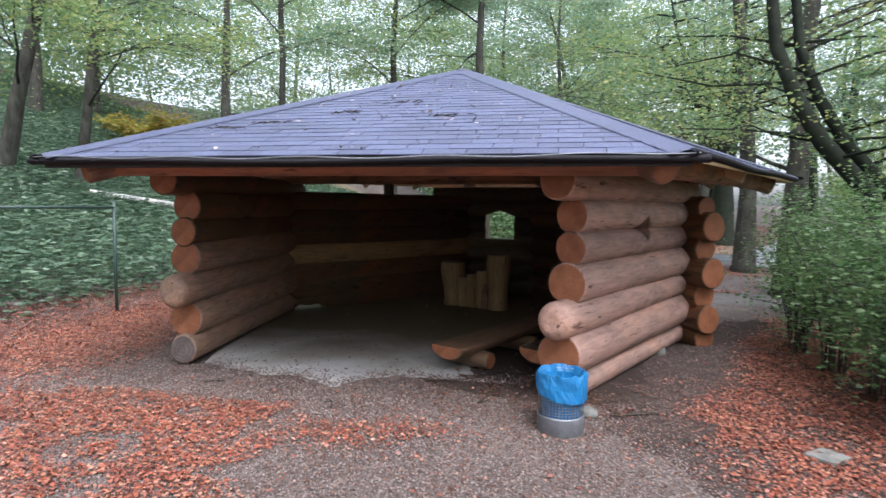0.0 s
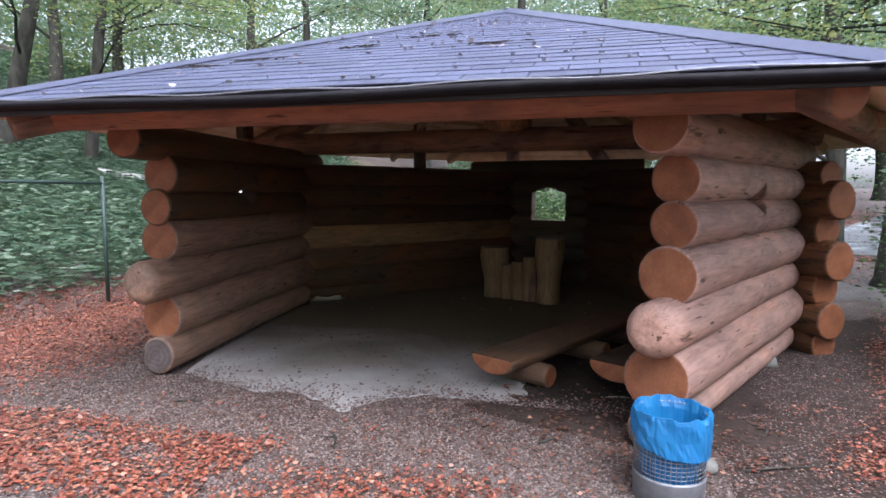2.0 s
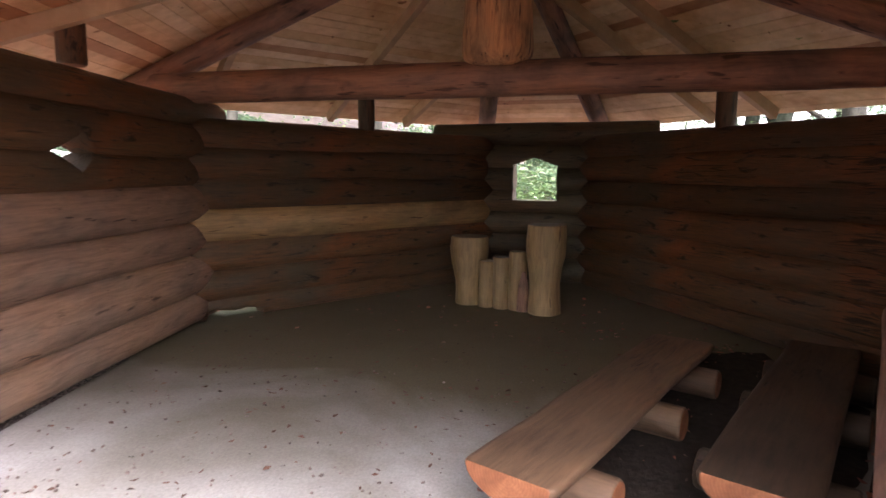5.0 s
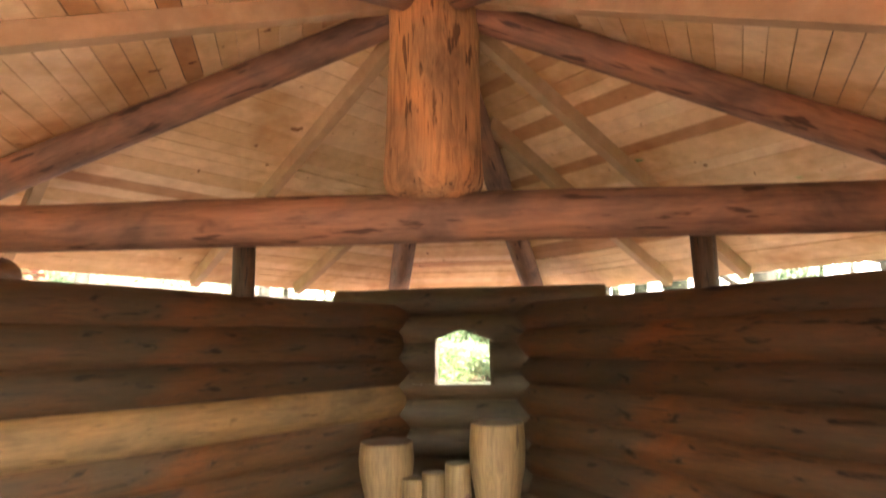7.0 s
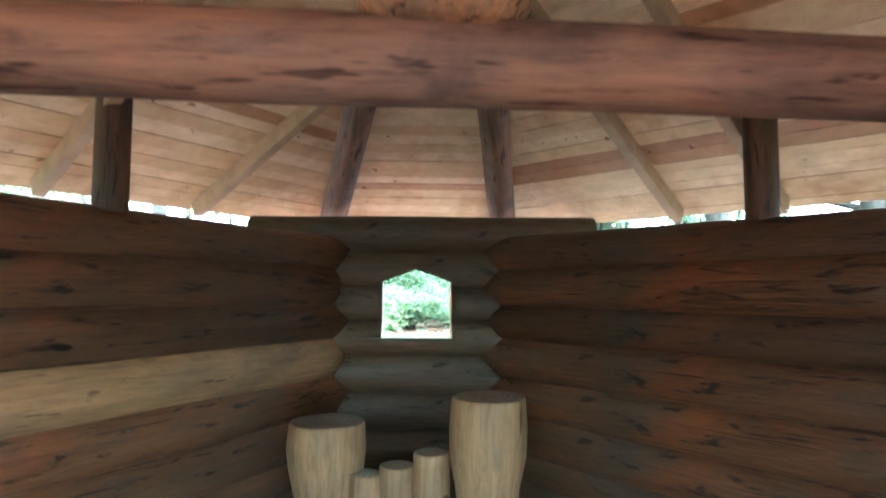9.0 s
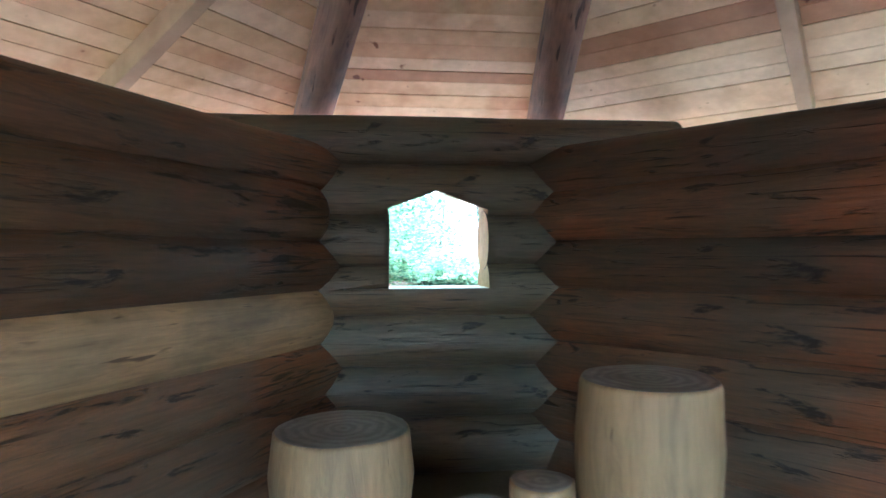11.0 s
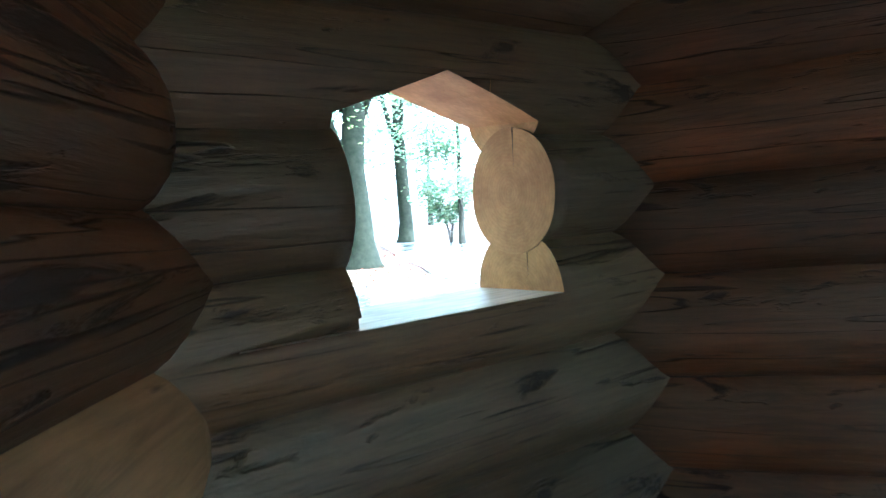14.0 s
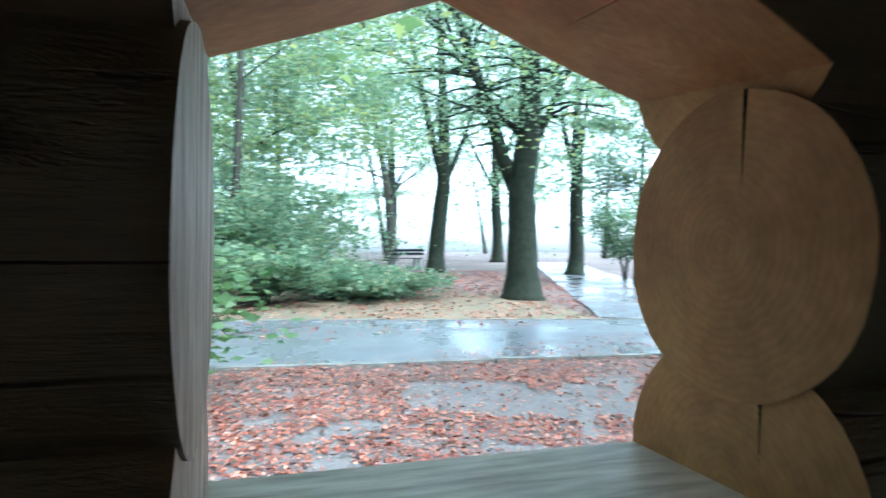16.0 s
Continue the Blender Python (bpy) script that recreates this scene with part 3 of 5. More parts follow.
# a shallow saw cut that runs on past the sill
cut(walls["wall_window"][3], prism(((-0.25, 1.0625), (0.03, 1.0625), (0.03, 1.09), (-0.1, 1.082), (-0.25, 1.068)), WO, WU, WN, -0.3, 0.06))
for ob, e in zip(walls["wall_window"][2:6], (0.0, 0.004, 0.0, 0.008)):
    cut(ob, prism(((-e, 1.062), (WW + e, 1.062), (WW + e, 1.495), (0.27, 1.602), (-e, 1.50)), WO, WU, WN, -0.3, 0.7, 0.13, 1.4))
for ob in walls["wall_window"][2:6]:
    me = ob.data
    me.materials.clear()
    for m in (WOOD_OLIVE, END_PALE, SILL, REVEAL):
        me.materials.append(m)
    rot = ob.matrix_basis.to_3x3()
    for f in me.polygons:
        n = rot @ Vector(f.normal)
        c = ob.matrix_basis @ Vector(f.center)
        s = (c - WO).dot(WU)
        side = abs(n.dot(WU)) > 0.97 and -0.02 < s < WW + 0.02
        sill = n.z > 0.97 and -0.27 < s < WW and abs(c.z - 1.062) < 0.004
        gable = n.z < -0.85 and abs(n.dot(WU)) > 0.33 and abs(abs(n.dot(WN)) - 0.12) < 0.04 and 0.0 < s < WW
        f.material_index = 2 if sill else 3 if side and s < WW / 2 else 1 if side or gable else 0
        f.use_smooth = f.material_index == 0

# diamond peepholes
for wname, at, zc, dirn in (("wall_left", (-2.64, 8.13), 1.515, (0, 1, 0)), ("wall_right", (2.13, 7.45), 1.475, (0.524, 0.851, 0))):
    u = Vector(dirn)
    w = Vector((-u.y, u.x, 0))
    for ob in walls[wname][4:6]:
        cut(ob, prism(((-0.21, zc), (0, zc - 0.125), (0.21, zc), (0, zc + 0.125)), (*at, 0), u, w, -0.6, 0.6))

# concrete floor, its front edge broken under the gravel
FLOOR = [(-3.0, 9.95), (-2.55, 8.6), (-2.45, 7.2), (-2.35, 6.75), (-2.05, 6.62), (-1.6, 6.45), (-1.3, 6.48), (-1.0, 6.36), (-0.85, 6.22), (-0.74, 6.18),
         (-0.66, 6.34), (-0.52, 6.5), (-0.28, 6.62), (-0.05, 6.6), (0.3, 6.52), (0.75, 6.5), (1.3, 6.5), (2.1, 7.7), (2.8, 8.8), (2.0, 10.5), (1.16, 12.3), (0.0, 12.5), (-1.75, 11.5)]
rng = random.Random(5)
edge = []
for i, p in enumerate(FLOOR):
    q = FLOOR[(i + 1) % len(FLOOR)]
    edge.append(p)
    if 3 <= i <= 15:
        for f in (0.25, 0.5, 0.75):
            edge.append((p[0] + (q[0] - p[0]) * f, p[1] + (q[1] - p[1]) * f + rng.uniform(-0.025, 0.025)))
bm = bmesh.new()
top = [bm.verts.new((x, y, 0.012)) for x, y in edge]
low = [bm.verts.new((x, y, -0.15)) for x, y in edge]
bm.faces.new(top)
for i in range(len(edge)):
    j = (i + 1) % len(edge)
    bm.faces.new((top[i], low[i], low[j], top[j]))
bmesh.ops.recalc_face_normals(bm, faces=bm.faces)
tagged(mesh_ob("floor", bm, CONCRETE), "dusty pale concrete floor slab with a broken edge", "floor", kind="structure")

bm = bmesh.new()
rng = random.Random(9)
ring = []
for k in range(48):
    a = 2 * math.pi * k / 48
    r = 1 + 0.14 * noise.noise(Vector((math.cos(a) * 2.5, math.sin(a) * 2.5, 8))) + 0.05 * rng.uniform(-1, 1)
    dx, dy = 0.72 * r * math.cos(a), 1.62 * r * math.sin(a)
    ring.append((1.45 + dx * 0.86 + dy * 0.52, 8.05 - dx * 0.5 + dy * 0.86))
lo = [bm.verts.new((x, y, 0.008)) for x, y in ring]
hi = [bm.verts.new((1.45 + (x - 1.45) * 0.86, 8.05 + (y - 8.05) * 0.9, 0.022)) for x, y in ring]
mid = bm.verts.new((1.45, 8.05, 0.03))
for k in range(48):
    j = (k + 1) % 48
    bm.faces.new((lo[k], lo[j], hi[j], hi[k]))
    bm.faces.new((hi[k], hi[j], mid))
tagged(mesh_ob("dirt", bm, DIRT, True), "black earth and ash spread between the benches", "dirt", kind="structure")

# ---- roof ----
APEX = Vector((0.13, 9.35, 3.57))
EAVE = [Vector((-3.10, 5.55, 2.06)), Vector((2.07, 5.15, 2.06)), Vector((4.42, 9.1, 2.08)), Vector((1.60, 13.15, 2.09)), Vector((-0.10, 13.52, 2.10)), Vector((-3.95, 10.2, 2.14))]
roof = empty("roof", (0, 0, 0), label="low hipped roof of blue-grey shingles over the log hut", category="roof", kind="structure")
THICK = 0.035


def face_frame(i):
    """Lower left corner, unit vector along the eave, unit vector up the slope, normal."""
    a, b = EAVE[i], EAVE[(i + 1) % 6]
    u = (b - a).normalized()
    n = u.cross(APEX - a).normalized()
    return a, u, n.cross(u), n, (b - a).length


# boarded underside, one mesh
bm = bmesh.new()
rng = random.Random(3)
for i in range(6):
    a, u, v, n, length = face_frame(i)
    ap = APEX - a
    h, xa = ap.dot(v), ap.dot(u)
    s = 0.0
    while s < h - 0.02:
        wdt = min(rng.uniform(0.10, 0.14), h - s)
        s1 = s + wdt - 0.005
        lift = rng.uniform(-0.003, 0.003)
        pts = []
        for ss in (s, s1):
            f = ss / h
            x0, x1 = xa * f, length + (xa - length) * f
            pts.append((a + u * x0 + v * ss, a + u * x1 + v * ss))
        lo = [p - n * (0.055 + lift) for p in (pts[0][0], pts[0][1], pts[1][1], pts[1][0])]
        hi = [p - n * 0.03 for p in (pts[0][0], pts[0][1], pts[1][1], pts[1][0])]
        A = [bm.verts.new(p) for p in lo]
        B = [bm.verts.new(p) for p in hi]
        bm.faces.new(list(reversed(A)))
        bm.faces.new(B)
        for k in range(4):
            bm.faces.new((A[k], A[(k + 1) % 4], B[(k + 1) % 4], B[k]))
        s += wdt
ceiling = mesh_ob("ceiling", bm, BOARD)
tagged(ceiling, "underside of roof in bare orange-tan softwood boards", "ceiling", kind="structure")

# felt under the shingles
bm = bmesh.new()
for i in range(6):
    a, b = EAVE[i], EAVE[(i + 1) % 6]
    n = face_frame(i)[3]
    A = [bm.verts.new(p - n * 0.028) for p in (a, b, APEX)]
    B = [bm.verts.new(p) for p in (a, b, APEX)]
    bm.faces.new(list(reversed(A)))
    bm.faces.new(B)
    for k in range(3):
        bm.faces.new((A[k], A[(k + 1) % 3], B[(k + 1) % 3], B[k]))
part("felt", bm, FELT, roof, "black roofing felt edge")

# eave gutter, one for each side
for i in range(6):
    a, b = EAVE[i].copy(), EAVE[(i + 1) % 6].copy()
    u = (b - a).normalized()
    out = Vector((u.y, -u.x, 0))
    bm = bmesh.new()
    prof = ((0.0, 0.0), (0.035, -0.008), (0.055, -0.03), (0.035, -0.05), (0.0, -0.058), (0.0, -0.05), (0.03, -0.043), (0.045, -0.029), (0.028, -0.013), (0.0, -0.006))
    rings = []
    for t in np.linspace(-0.02, 1.02, 14):
        c = a.lerp(b, float(t)) + Vector((0, 0, -0.012 * math.sin(3.1 * float(t)) + 0.008 * math.sin(11 * float(t))))
        rings.append([bm.verts.new(c + out * x + Vector((0, 0, z + (0.03 if i else 0.0)))) for x, z in prof])
    for r0, r1 in zip(rings, rings[1:]):
        for k in range(len(prof)):
            bm.faces.new((r0[k], r1[k], r1[(k + 1) % len(prof)], r0[(k + 1) % len(prof)]))
    for r0 in (rings[0], rings[-1]):
        bm.faces.new(r0)
    bmesh.ops.recalc_face_normals(bm, faces=bm.faces)
    part("gutter", bm, ZINC, roof, "dark painted eaves gutter", True)
    if i:
        continue
    # dark strip added under the front gutter, standing for the black felt band
    bm = bmesh.new()
    L = (b - a).length
    box(bm, 0.0, L, 0.02, 0.045, -0.085, -0.02, 0.004)
    ob = part("fascia", bm, EAVES_BAND, roof, "thin dark band added under the front gutter")
    m = Matrix((u, -out, Vector((0, 0, 1)))).transposed().to_4x4()
    m.translation = a
    ob.matrix_basis = m

# hip logs, king post, tie beam, rafters, eave logs
frame_roof = empty("roof_frame", (0, 0, 0), label="roof frame of reddish brown round logs", category="roof frame", kind="structure")
hips = []
for i, e in enumerate(EAVE):
    dvec = e - APEX
    end = APEX + dvec * 0.94 - Vector((0, 0, 0.185))
    start = APEX + dvec * 0.055 - Vector((0, 0, 0.185))
    log_between("hip_rafter", start, end, 0.09, 60 + i, (WOOD_BEAM, END), frame_roof, r2=0.12, round_b=0.03)
log_between("tie_beam", (-2.95, 9.80, 2.13), (3.25, 8.93, 2.13), 0.135, 71, (WOOD_BEAM, END), frame_roof, wobble=0.07)
log_between("king_post", (0.12, 9.37, 2.215), (0.12, 9.37, 3.40), 0.265, 72, (WOOD_ORANGE, END), frame_roof, wobble=0.15, n=36, round_a=0.13)
for i in range(6):
    a, u, v, n, length = face_frame(i)
    ap = APEX - a
    h, xa = ap.dot(v), ap.dot(u)
    for fx in {3: (), 2: (0.5, 0.22, 0.645), 4: (0.5, 0.29, 0.78)}.get(i, (0.5,)):
        foot = a + u * (length * fx) + v * (0.55 if i == 0 else 0.10)
        if fx == 0.5:
            head = APEX - v * (h * 0.07)
        else:
            x = length * fx
            reach = h * (x / xa if x < xa else (length - x) / (length - xa))
            head = foot + v * max(0.3, reach - 0.30)
        bm = bmesh.new()
        L = (head - foot).length
        box(bm, 0, L, -0.035, 0.035, -0.055, 0.055, 0.004)
        ob = part("rafter", bm, RAFTER, frame_roof)
        x = (head - foot).normalized()
        y = n.cross(x)
        m = Matrix((x, y, n)).transposed().to_4x4()
        m.translation = foot - n * 0.115
        ob.matrix_basis = m
# eave log along the front
fa, fb = EAVE[0].lerp(EAVE[1], 0.05), EAVE[0].lerp(EAVE[1], 0.985)
log_between("eave_log", (fa.x, fa.y + 0.46, 2.04), (fb.x, fb.y + 0.46, 2.04), 0.11, 74, (WOOD_RED, END), frame_roof)
# eave log along the side beside the shrubs
sa, sb = EAVE[1].lerp(EAVE[2], 0.07), EAVE[1].lerp(EAVE[2], 0.96)
si = Vector((-(sb - sa).y, (sb - sa).x, 0)).normalized() * 0.42
log_between("eave_log", (sa.x + si.x, sa.y + si.y, 2.035), (sb.x + si.x, sb.y + si.y, 2.05), 0.105, 75, (WOOD_BEAM, END), frame_roof)
# short posts on the back walls
for x, y, base, top in ((-1.33, 11.13, 1.85, 2.56), (2.22, 10.46, 1.80, 2.50), (-2.64, 8.35, 2.08, 2.40), (2.22, 7.58, 2.10, 2.38)):
    log_between("post", (x, y, base), (x, y, top), 0.09, int(100 * (x + 5)), (WOOD_IN, END), frame_roof)


# ---- log seat, benches ----
STUMP_L = ((0, 0.74), (0.12, 0.70), (0.38, 0.72), (0.6, 0.92), (0.8, 1.03), (1, 0.97))
STUMP_R = ((0, 0.86), (0.1, 0.80), (0.35, 0.74), (0.5, 0.82), (0.68, 1.0), (0.9, 1.03), (1, 0.98))


def stake(name, x, y, h, r, seed, shape=None, top=None):
    """An upright stump with a sawn, weathered top, greyed for the sky's reflection."""
    return log_between(name, (x, y, 0.008), (x, y, h), r, seed, (WOOD_PALE, top or END_TOP), None, wobble=0.13, n=28, round_a=0.02, round_b=0.012, shape=shape)


seat = empty("stump_chair", (0.2, 10.68, 0.0), label="rough seat of upright pale tree stumps on the concrete", category="chair")
for nm, x, y, h, r, sd, shp in (("side_post", -0.16, 10.90, 0.74, 0.20, 80, STUMP_L), ("side_post", 0.615, 10.54, 0.905, 0.20, 81, STUMP_R),
                                ("back_stake", 0.03, 10.77, 0.50, 0.088, 82, None), ("back_stake", 0.185, 10.70, 0.55, 0.088, 83, None), ("back_stake", 0.345, 10.65, 0.62, 0.092, 84, None)):
    child_of(stake(nm, x, y, h, r, sd, shp), seat)
child_of(log_between("bark_strip", (0.385, 10.59, 0.01), (0.388, 10.60, 0.42), 0.072, 85, (WOOD_BEAM, WOOD_BEAM), None, wobble=0.2, n=16, shape=((0, 1.0), (0.6, 0.9), (1, 0.35))), seat)


def bench(name, p, q, width, z, seed, mats, label="low bench of a split pale log on short cross logs"):
    """A split log bench: flat top, round belly, on two short cross logs."""
    p, q = Vector(p), Vector(q)
    b = empty(name, (p.x, p.y, 0.0), label=label, category="bench", group="log benches")
    me = log_mesh("seat", (q - p).length, width / 2, seed, mats, round_a=0.03, round_b=0.03, wobble=0.07)
    for v in me.vertices:
        v.co.z = min(v.co.z * 0.62, 0.012 + 0.004 * math.sin(9 * v.co.x))
    ob = new("seat", me)
    ob.matrix_basis = along((*p, z), (*q, z))
    child_of(ob, b)
    d = (q - p).normalized()
    s = Vector((-d.y, d.x))
    for f in (0.16, 0.55, 0.86):
        c = p.lerp(q, f)
        child_of(log_between("cross_log", (*(c - s * 0.30), z - 0.155), (*(c + s * 0.30), z - 0.155), 0.09, seed + int(f * 10), mats), b)
    return b


bench("log_bench", (0.22, 6.75), (1.45, 8.75), 0.40, 0.27, 90, (WOOD_BENCH, END))
bench("log_bench", (1.12, 6.75), (2.35, 8.72), 0.42, 0.27, 95, (WOOD_SHADED, END), "low bench of a split log, darkened for the wall's shade")


# ---- litter bin ----
def ring_tube(bm_list, r, z, t, n=28):
    pts = [(r * math.cos(2 * math.pi * k / n), r * math.sin(2 * math.pi * k / n), z) for k in range(n + 1)]
    bm_list.append((pts, [t] * (n + 1), 5))


litter = empty("litter_bin", (1.255, 5.42, 0.0), label="wire mesh litter bin lined with a bright blue bag", category="litter bin")
wires = []
R = 0.17
for k in range(17):
    ring_tube(wires, R, 0.10 + 0.021 * k, 0.0021)
for k in range(44):
    a = 2 * math.pi * k / 44
    wires.append(([(R * math.cos(a), R * math.sin(a), 0.08), (R * math.cos(a), R * math.sin(a), 0.445)], [0.0021] * 2, 5))
w = tubes_mesh("mesh_basket", wires, GALV)
w.parent = litter
tagged(w, "grey wire mesh")


def lathe(profile, n=36, wav=0.0, seed=1):
    bm = bmesh.new()
    rings = []
    for i, (r, z) in enumerate(profile):
        ring = []
        for k in range(n):
            a = 2 * math.pi * k / n
            e = wav * noise.noise(Vector((math.cos(a) * 3.5, math.sin(a) * 3.5, z * 9 + seed)))
            e += wav * 0.4 * (0.5 - abs(noise.noise(Vector((math.cos(a) * 6, math.sin(a) * 6, z * 5 + seed)))) * 2.4)
            e += wav * 0.45 * noise.noise(Vector((math.cos(a) * 14, math.sin(a) * 14, z * 30 + seed)))
            ring.append(bm.verts.new(((r + e) * math.cos(a), (r + e) * math.sin(a), z + e * 0.7)))
        rings.append(ring)
    for r0, r1 in zip(rings, rings[1:]):
        for k in range(n):
            bm.faces.new((r0[k], r0[(k + 1) % n], r1[(k + 1) % n], r1[k]))
    return bm


part("base_ring", lathe([(0.0, 0.02), (0.155, 0.02), (0.166, 0.0), (0.170, 0.004), (0.176, 0.13), (0.178, 0.14), (0.170, 0.14), (0.16, 0.03)]), GALV, litter, "dented grey metal base", True)


def bag_mesh():
    """A thin bag hung in the basket and folded over its rim; the hem sags to one side."""
    bm = bmesh.new()
    n = 84
    rows = [(0.0, 0.09, 0.125), (0.0, 0.20, 0.145), (0.0, 0.32, 0.150), (0.0, 0.41, 0.158), (0.0, 0.452, 0.172), (0.0, 0.462, 0.181)]
    rows += [(f, 0.0, 0.186) for f in (0.1, 0.24, 0.4, 0.56, 0.72, 0.86, 1.0)]
    rings = []
    for f, z, r in rows:
        ring = []
        for k in range(n):
            a = 2 * math.pi * k / n
            c, d = math.cos(a), math.sin(a)
            hem = 0.285 - 0.028 * math.sin(a + 2.2) + 0.018 * noise.noise(Vector((c * 2.2, d * 2.2, 3)))
            rim = 0.462 + 0.011 * noise.noise(Vector((c * 3.5, d * 3.5, 5))) + 0.006 * noise.noise(Vector((c * 11, d * 11, 5)))
            zz = z if f == 0 and z < 0.45 else rim + (0.0 if f == 0 else (hem - rim) * f)
            fold = 1 - 2.2 * abs(noise.noise(Vector((c * 2.2 + zz * 5.0, d * 2.2 - zz * 4.0, zz * 8.5))))
            crease = abs(noise.noise(Vector((c * 8 + zz * 9, d * 8, zz * 13))))
            rr = r + 0.010 * fold - 0.011 * crease + 0.012 * noise.noise(Vector((c * 1.7, d * 1.7, zz * 5 + 2)))
            ring.append(bm.verts.new((rr * c, rr * d, zz)))
        rings.append(ring)
    for r0, r1 in zip(rings, rings[1:]):
        for k in range(n):
            bm.faces.new((r0[k], r0[(k + 1) % n], r1[(k + 1) % n], r1[k]))
    return bm


part("bag", bag_mesh(), BAG, litter, "crumpled bright blue plastic bag")


# ---- fence ----
def fence_run(pts):
    f = empty("fence", (pts[0][0], pts[0][1], ground_z(*pts[0])), label="thin dark green metal fence with a top rail", category="fence")
    for x, y in pts:
        z = ground_z(x, y)
        child_of(tubes_mesh("post", [([(x, y, z - 0.2), (x, y, z + 1.66)], [0.025, 0.025], 8)], PAINT_GREEN), f)
    for (x0, y0), (x1, y1) in zip(pts, pts[1:]):
        child_of(tubes_mesh("rail", [([(x0, y0, ground_z(x0, y0) + 1.57), (x1, y1, ground_z(x1, y1) + 1.57)], [0.02, 0.02], 8)], PAINT_GREEN), f)


fence_run([(-5.1, 9.15), (-5.4, 7.2), (-5.8, 5.2)])


# ---- trees ----
def limb(rng, tubes, tips, p, d, length, r, depth, sag):
    """One branch that rises, levels out and sags; it carries thinner branches down to leafy twigs."""
    k = 6 if depth < 2 else 4
    pts, rad = [p.copy()], [r]
    q, d = p.copy(), d.normalized()
    for i in range(1, k + 1):
        f = i / k
        turn = 0.20 if depth < 2 else 0.32
        d = d + Vector((rng.uniform(-turn, turn), rng.uniform(-turn, turn), rng.uniform(-turn, turn) * 0.6 - sag * f))
        d.normalize()
        q = q + d * (length / k)
        pts.append(q.copy())
        rad.append(max(0.004, r * (1 - 0.85 * f)))
        if depth < 2 and i >= 2:
            for _ in range(2 if depth else rng.choice((1, 2))):
                side = d.cross(Vector((0, 0, 1)))
                if side.length < 0.05:
                    side = Vector((1, 0, 0))
                side.normalize()
                cd = d * rng.uniform(0.5, 1.0) + side * rng.choice((-1, 1)) * rng.uniform(0.5, 1.0) + Vector((0, 0, rng.uniform(-0.1, 0.3)))
                limb(rng, tubes, tips, q, cd, length * rng.uniform(0.32, 0.5) * (1.25 - 0.5 * f), rad[-1] * 0.6, depth + 1, sag * 0.5)
        if depth == 2 or (depth == 1 and i >= 3):
            tips.append(q.copy())
    tubes.append((pts, rad, 7 if depth == 0 else 5 if depth == 1 else 3))


def tree(x, y, h, r, lean=(0.0, 0.0), seed=0, leaves=7000, limbs=9, leaf_size=0.09, mat=None, bark=None, low=0.3, spread=3.2, fork=0.0, reach=None, label=""):
    """A beech. fork: height at which the trunk parts in two or three stems (0: none). reach: a heading that two low limbs take."""
    rng, nrng = random.Random(seed), np.random.default_rng(seed)
    z0 = ground_z(x, y) - 0.15
    tubes, tips = [], []

    def stem(p, d, length, r0, r1, k, flare):
        pts, rad = [p.copy()], [r0 * (1.75 if flare else 1.0)]
        q = p.copy()
        for i in range(1, k + 1):
            f = i / k
            d = (d + Vector((rng.uniform(-0.07, 0.07), rng.uniform(-0.07, 0.07), 0.05))).normalized()
            q = q + d * (length / k)
            pts.append(q.copy())
            rad.append((r0 + (r1 - r0) * f) * (1 + (0.35 * max(0, 1 - f * 8) if flare else 0)))
        if flare:
            pts.insert(1, pts[0].lerp(pts[1], 0.3))
            rad.insert(1, r0 * 1.22)
        tubes.append((pts, rad, 12))
        return pts, rad

    up = Vector((lean[0], lean[1], 1)).normalized()
    foot = Vector((x, y, z0))
    if fork:
        pts, rad = stem(foot, up, fork, r, r * 0.9, 4, True)
        low_part = tubes.pop()
        axes = []
        a0 = rng.uniform(0, 6.28)
        for j, (tilt, share) in enumerate(((0.07, 0.86), (0.36, 0.5), (0.5, 0.36))):
            a = a0 + j * 2.4
            axes.append(stem(pts[-1] - up * 0.1, up + Vector((math.cos(a) * tilt, math.sin(a) * tilt, 0)), (h - fork) * (1 - 0.14 * j), r * share, 0.03, 8, False))
            if j == 0:
                lead = tubes.pop()
                tubes.append((low_part[0][:-1] + lead[0], low_part[1][:-1] + lead[1], 12))
    else:
        axes = [stem(foot, up, h, r, 0.03, 12, True)]
    for pts, rad in axes:
        k = len(pts) - 1
        count = limbs if len(axes) == 1 else max(4, limbs // 2)
        first = low if not fork else 0.12
        for j in range(count):
            f = first + (0.97 - first) * (j + rng.random()) / count
            i = min(k - 1, int(f * k))
            p = pts[i].lerp(pts[i + 1], f * k - i)
            ang = rng.uniform(0, 2 * math.pi)
            if reach is not None and j < 2:
                ang = reach + rng.uniform(-0.3, 0.3)
            ln = spread * rng.uniform(0.7, 1.25) * (1.2 - 0.7 * f)
            d = Vector((math.cos(ang), math.sin(ang), rng.uniform(0.35, 0.95)))
            limb(rng, tubes, tips, p, d, ln, max(0.016, rad[i] * rng.uniform(0.2, 0.34)), 0, 0.16)
        tips.append(pts[-1])
    t = empty("tree", (x, y, z0), label=label or "slender grey-barked beech with thin green autumn leaves", category="tree")
    child_of(tagged(tubes_mesh("trunk", tubes, bark or BARK), "grey bark"), t)
    per = max(2, leaves // len(tips))
    cs = np.repeat(np.array([tuple(c) for c in tips]), per, axis=0)
    cs = cs + nrng.normal(0, 1, cs.shape) * np.array([0.42, 0.42, 0.13])
    child_of(leaves_mesh("crown", cs, leaf_size, mat or LEAF_GREEN, nrng, flat=0.45), t)
    return t


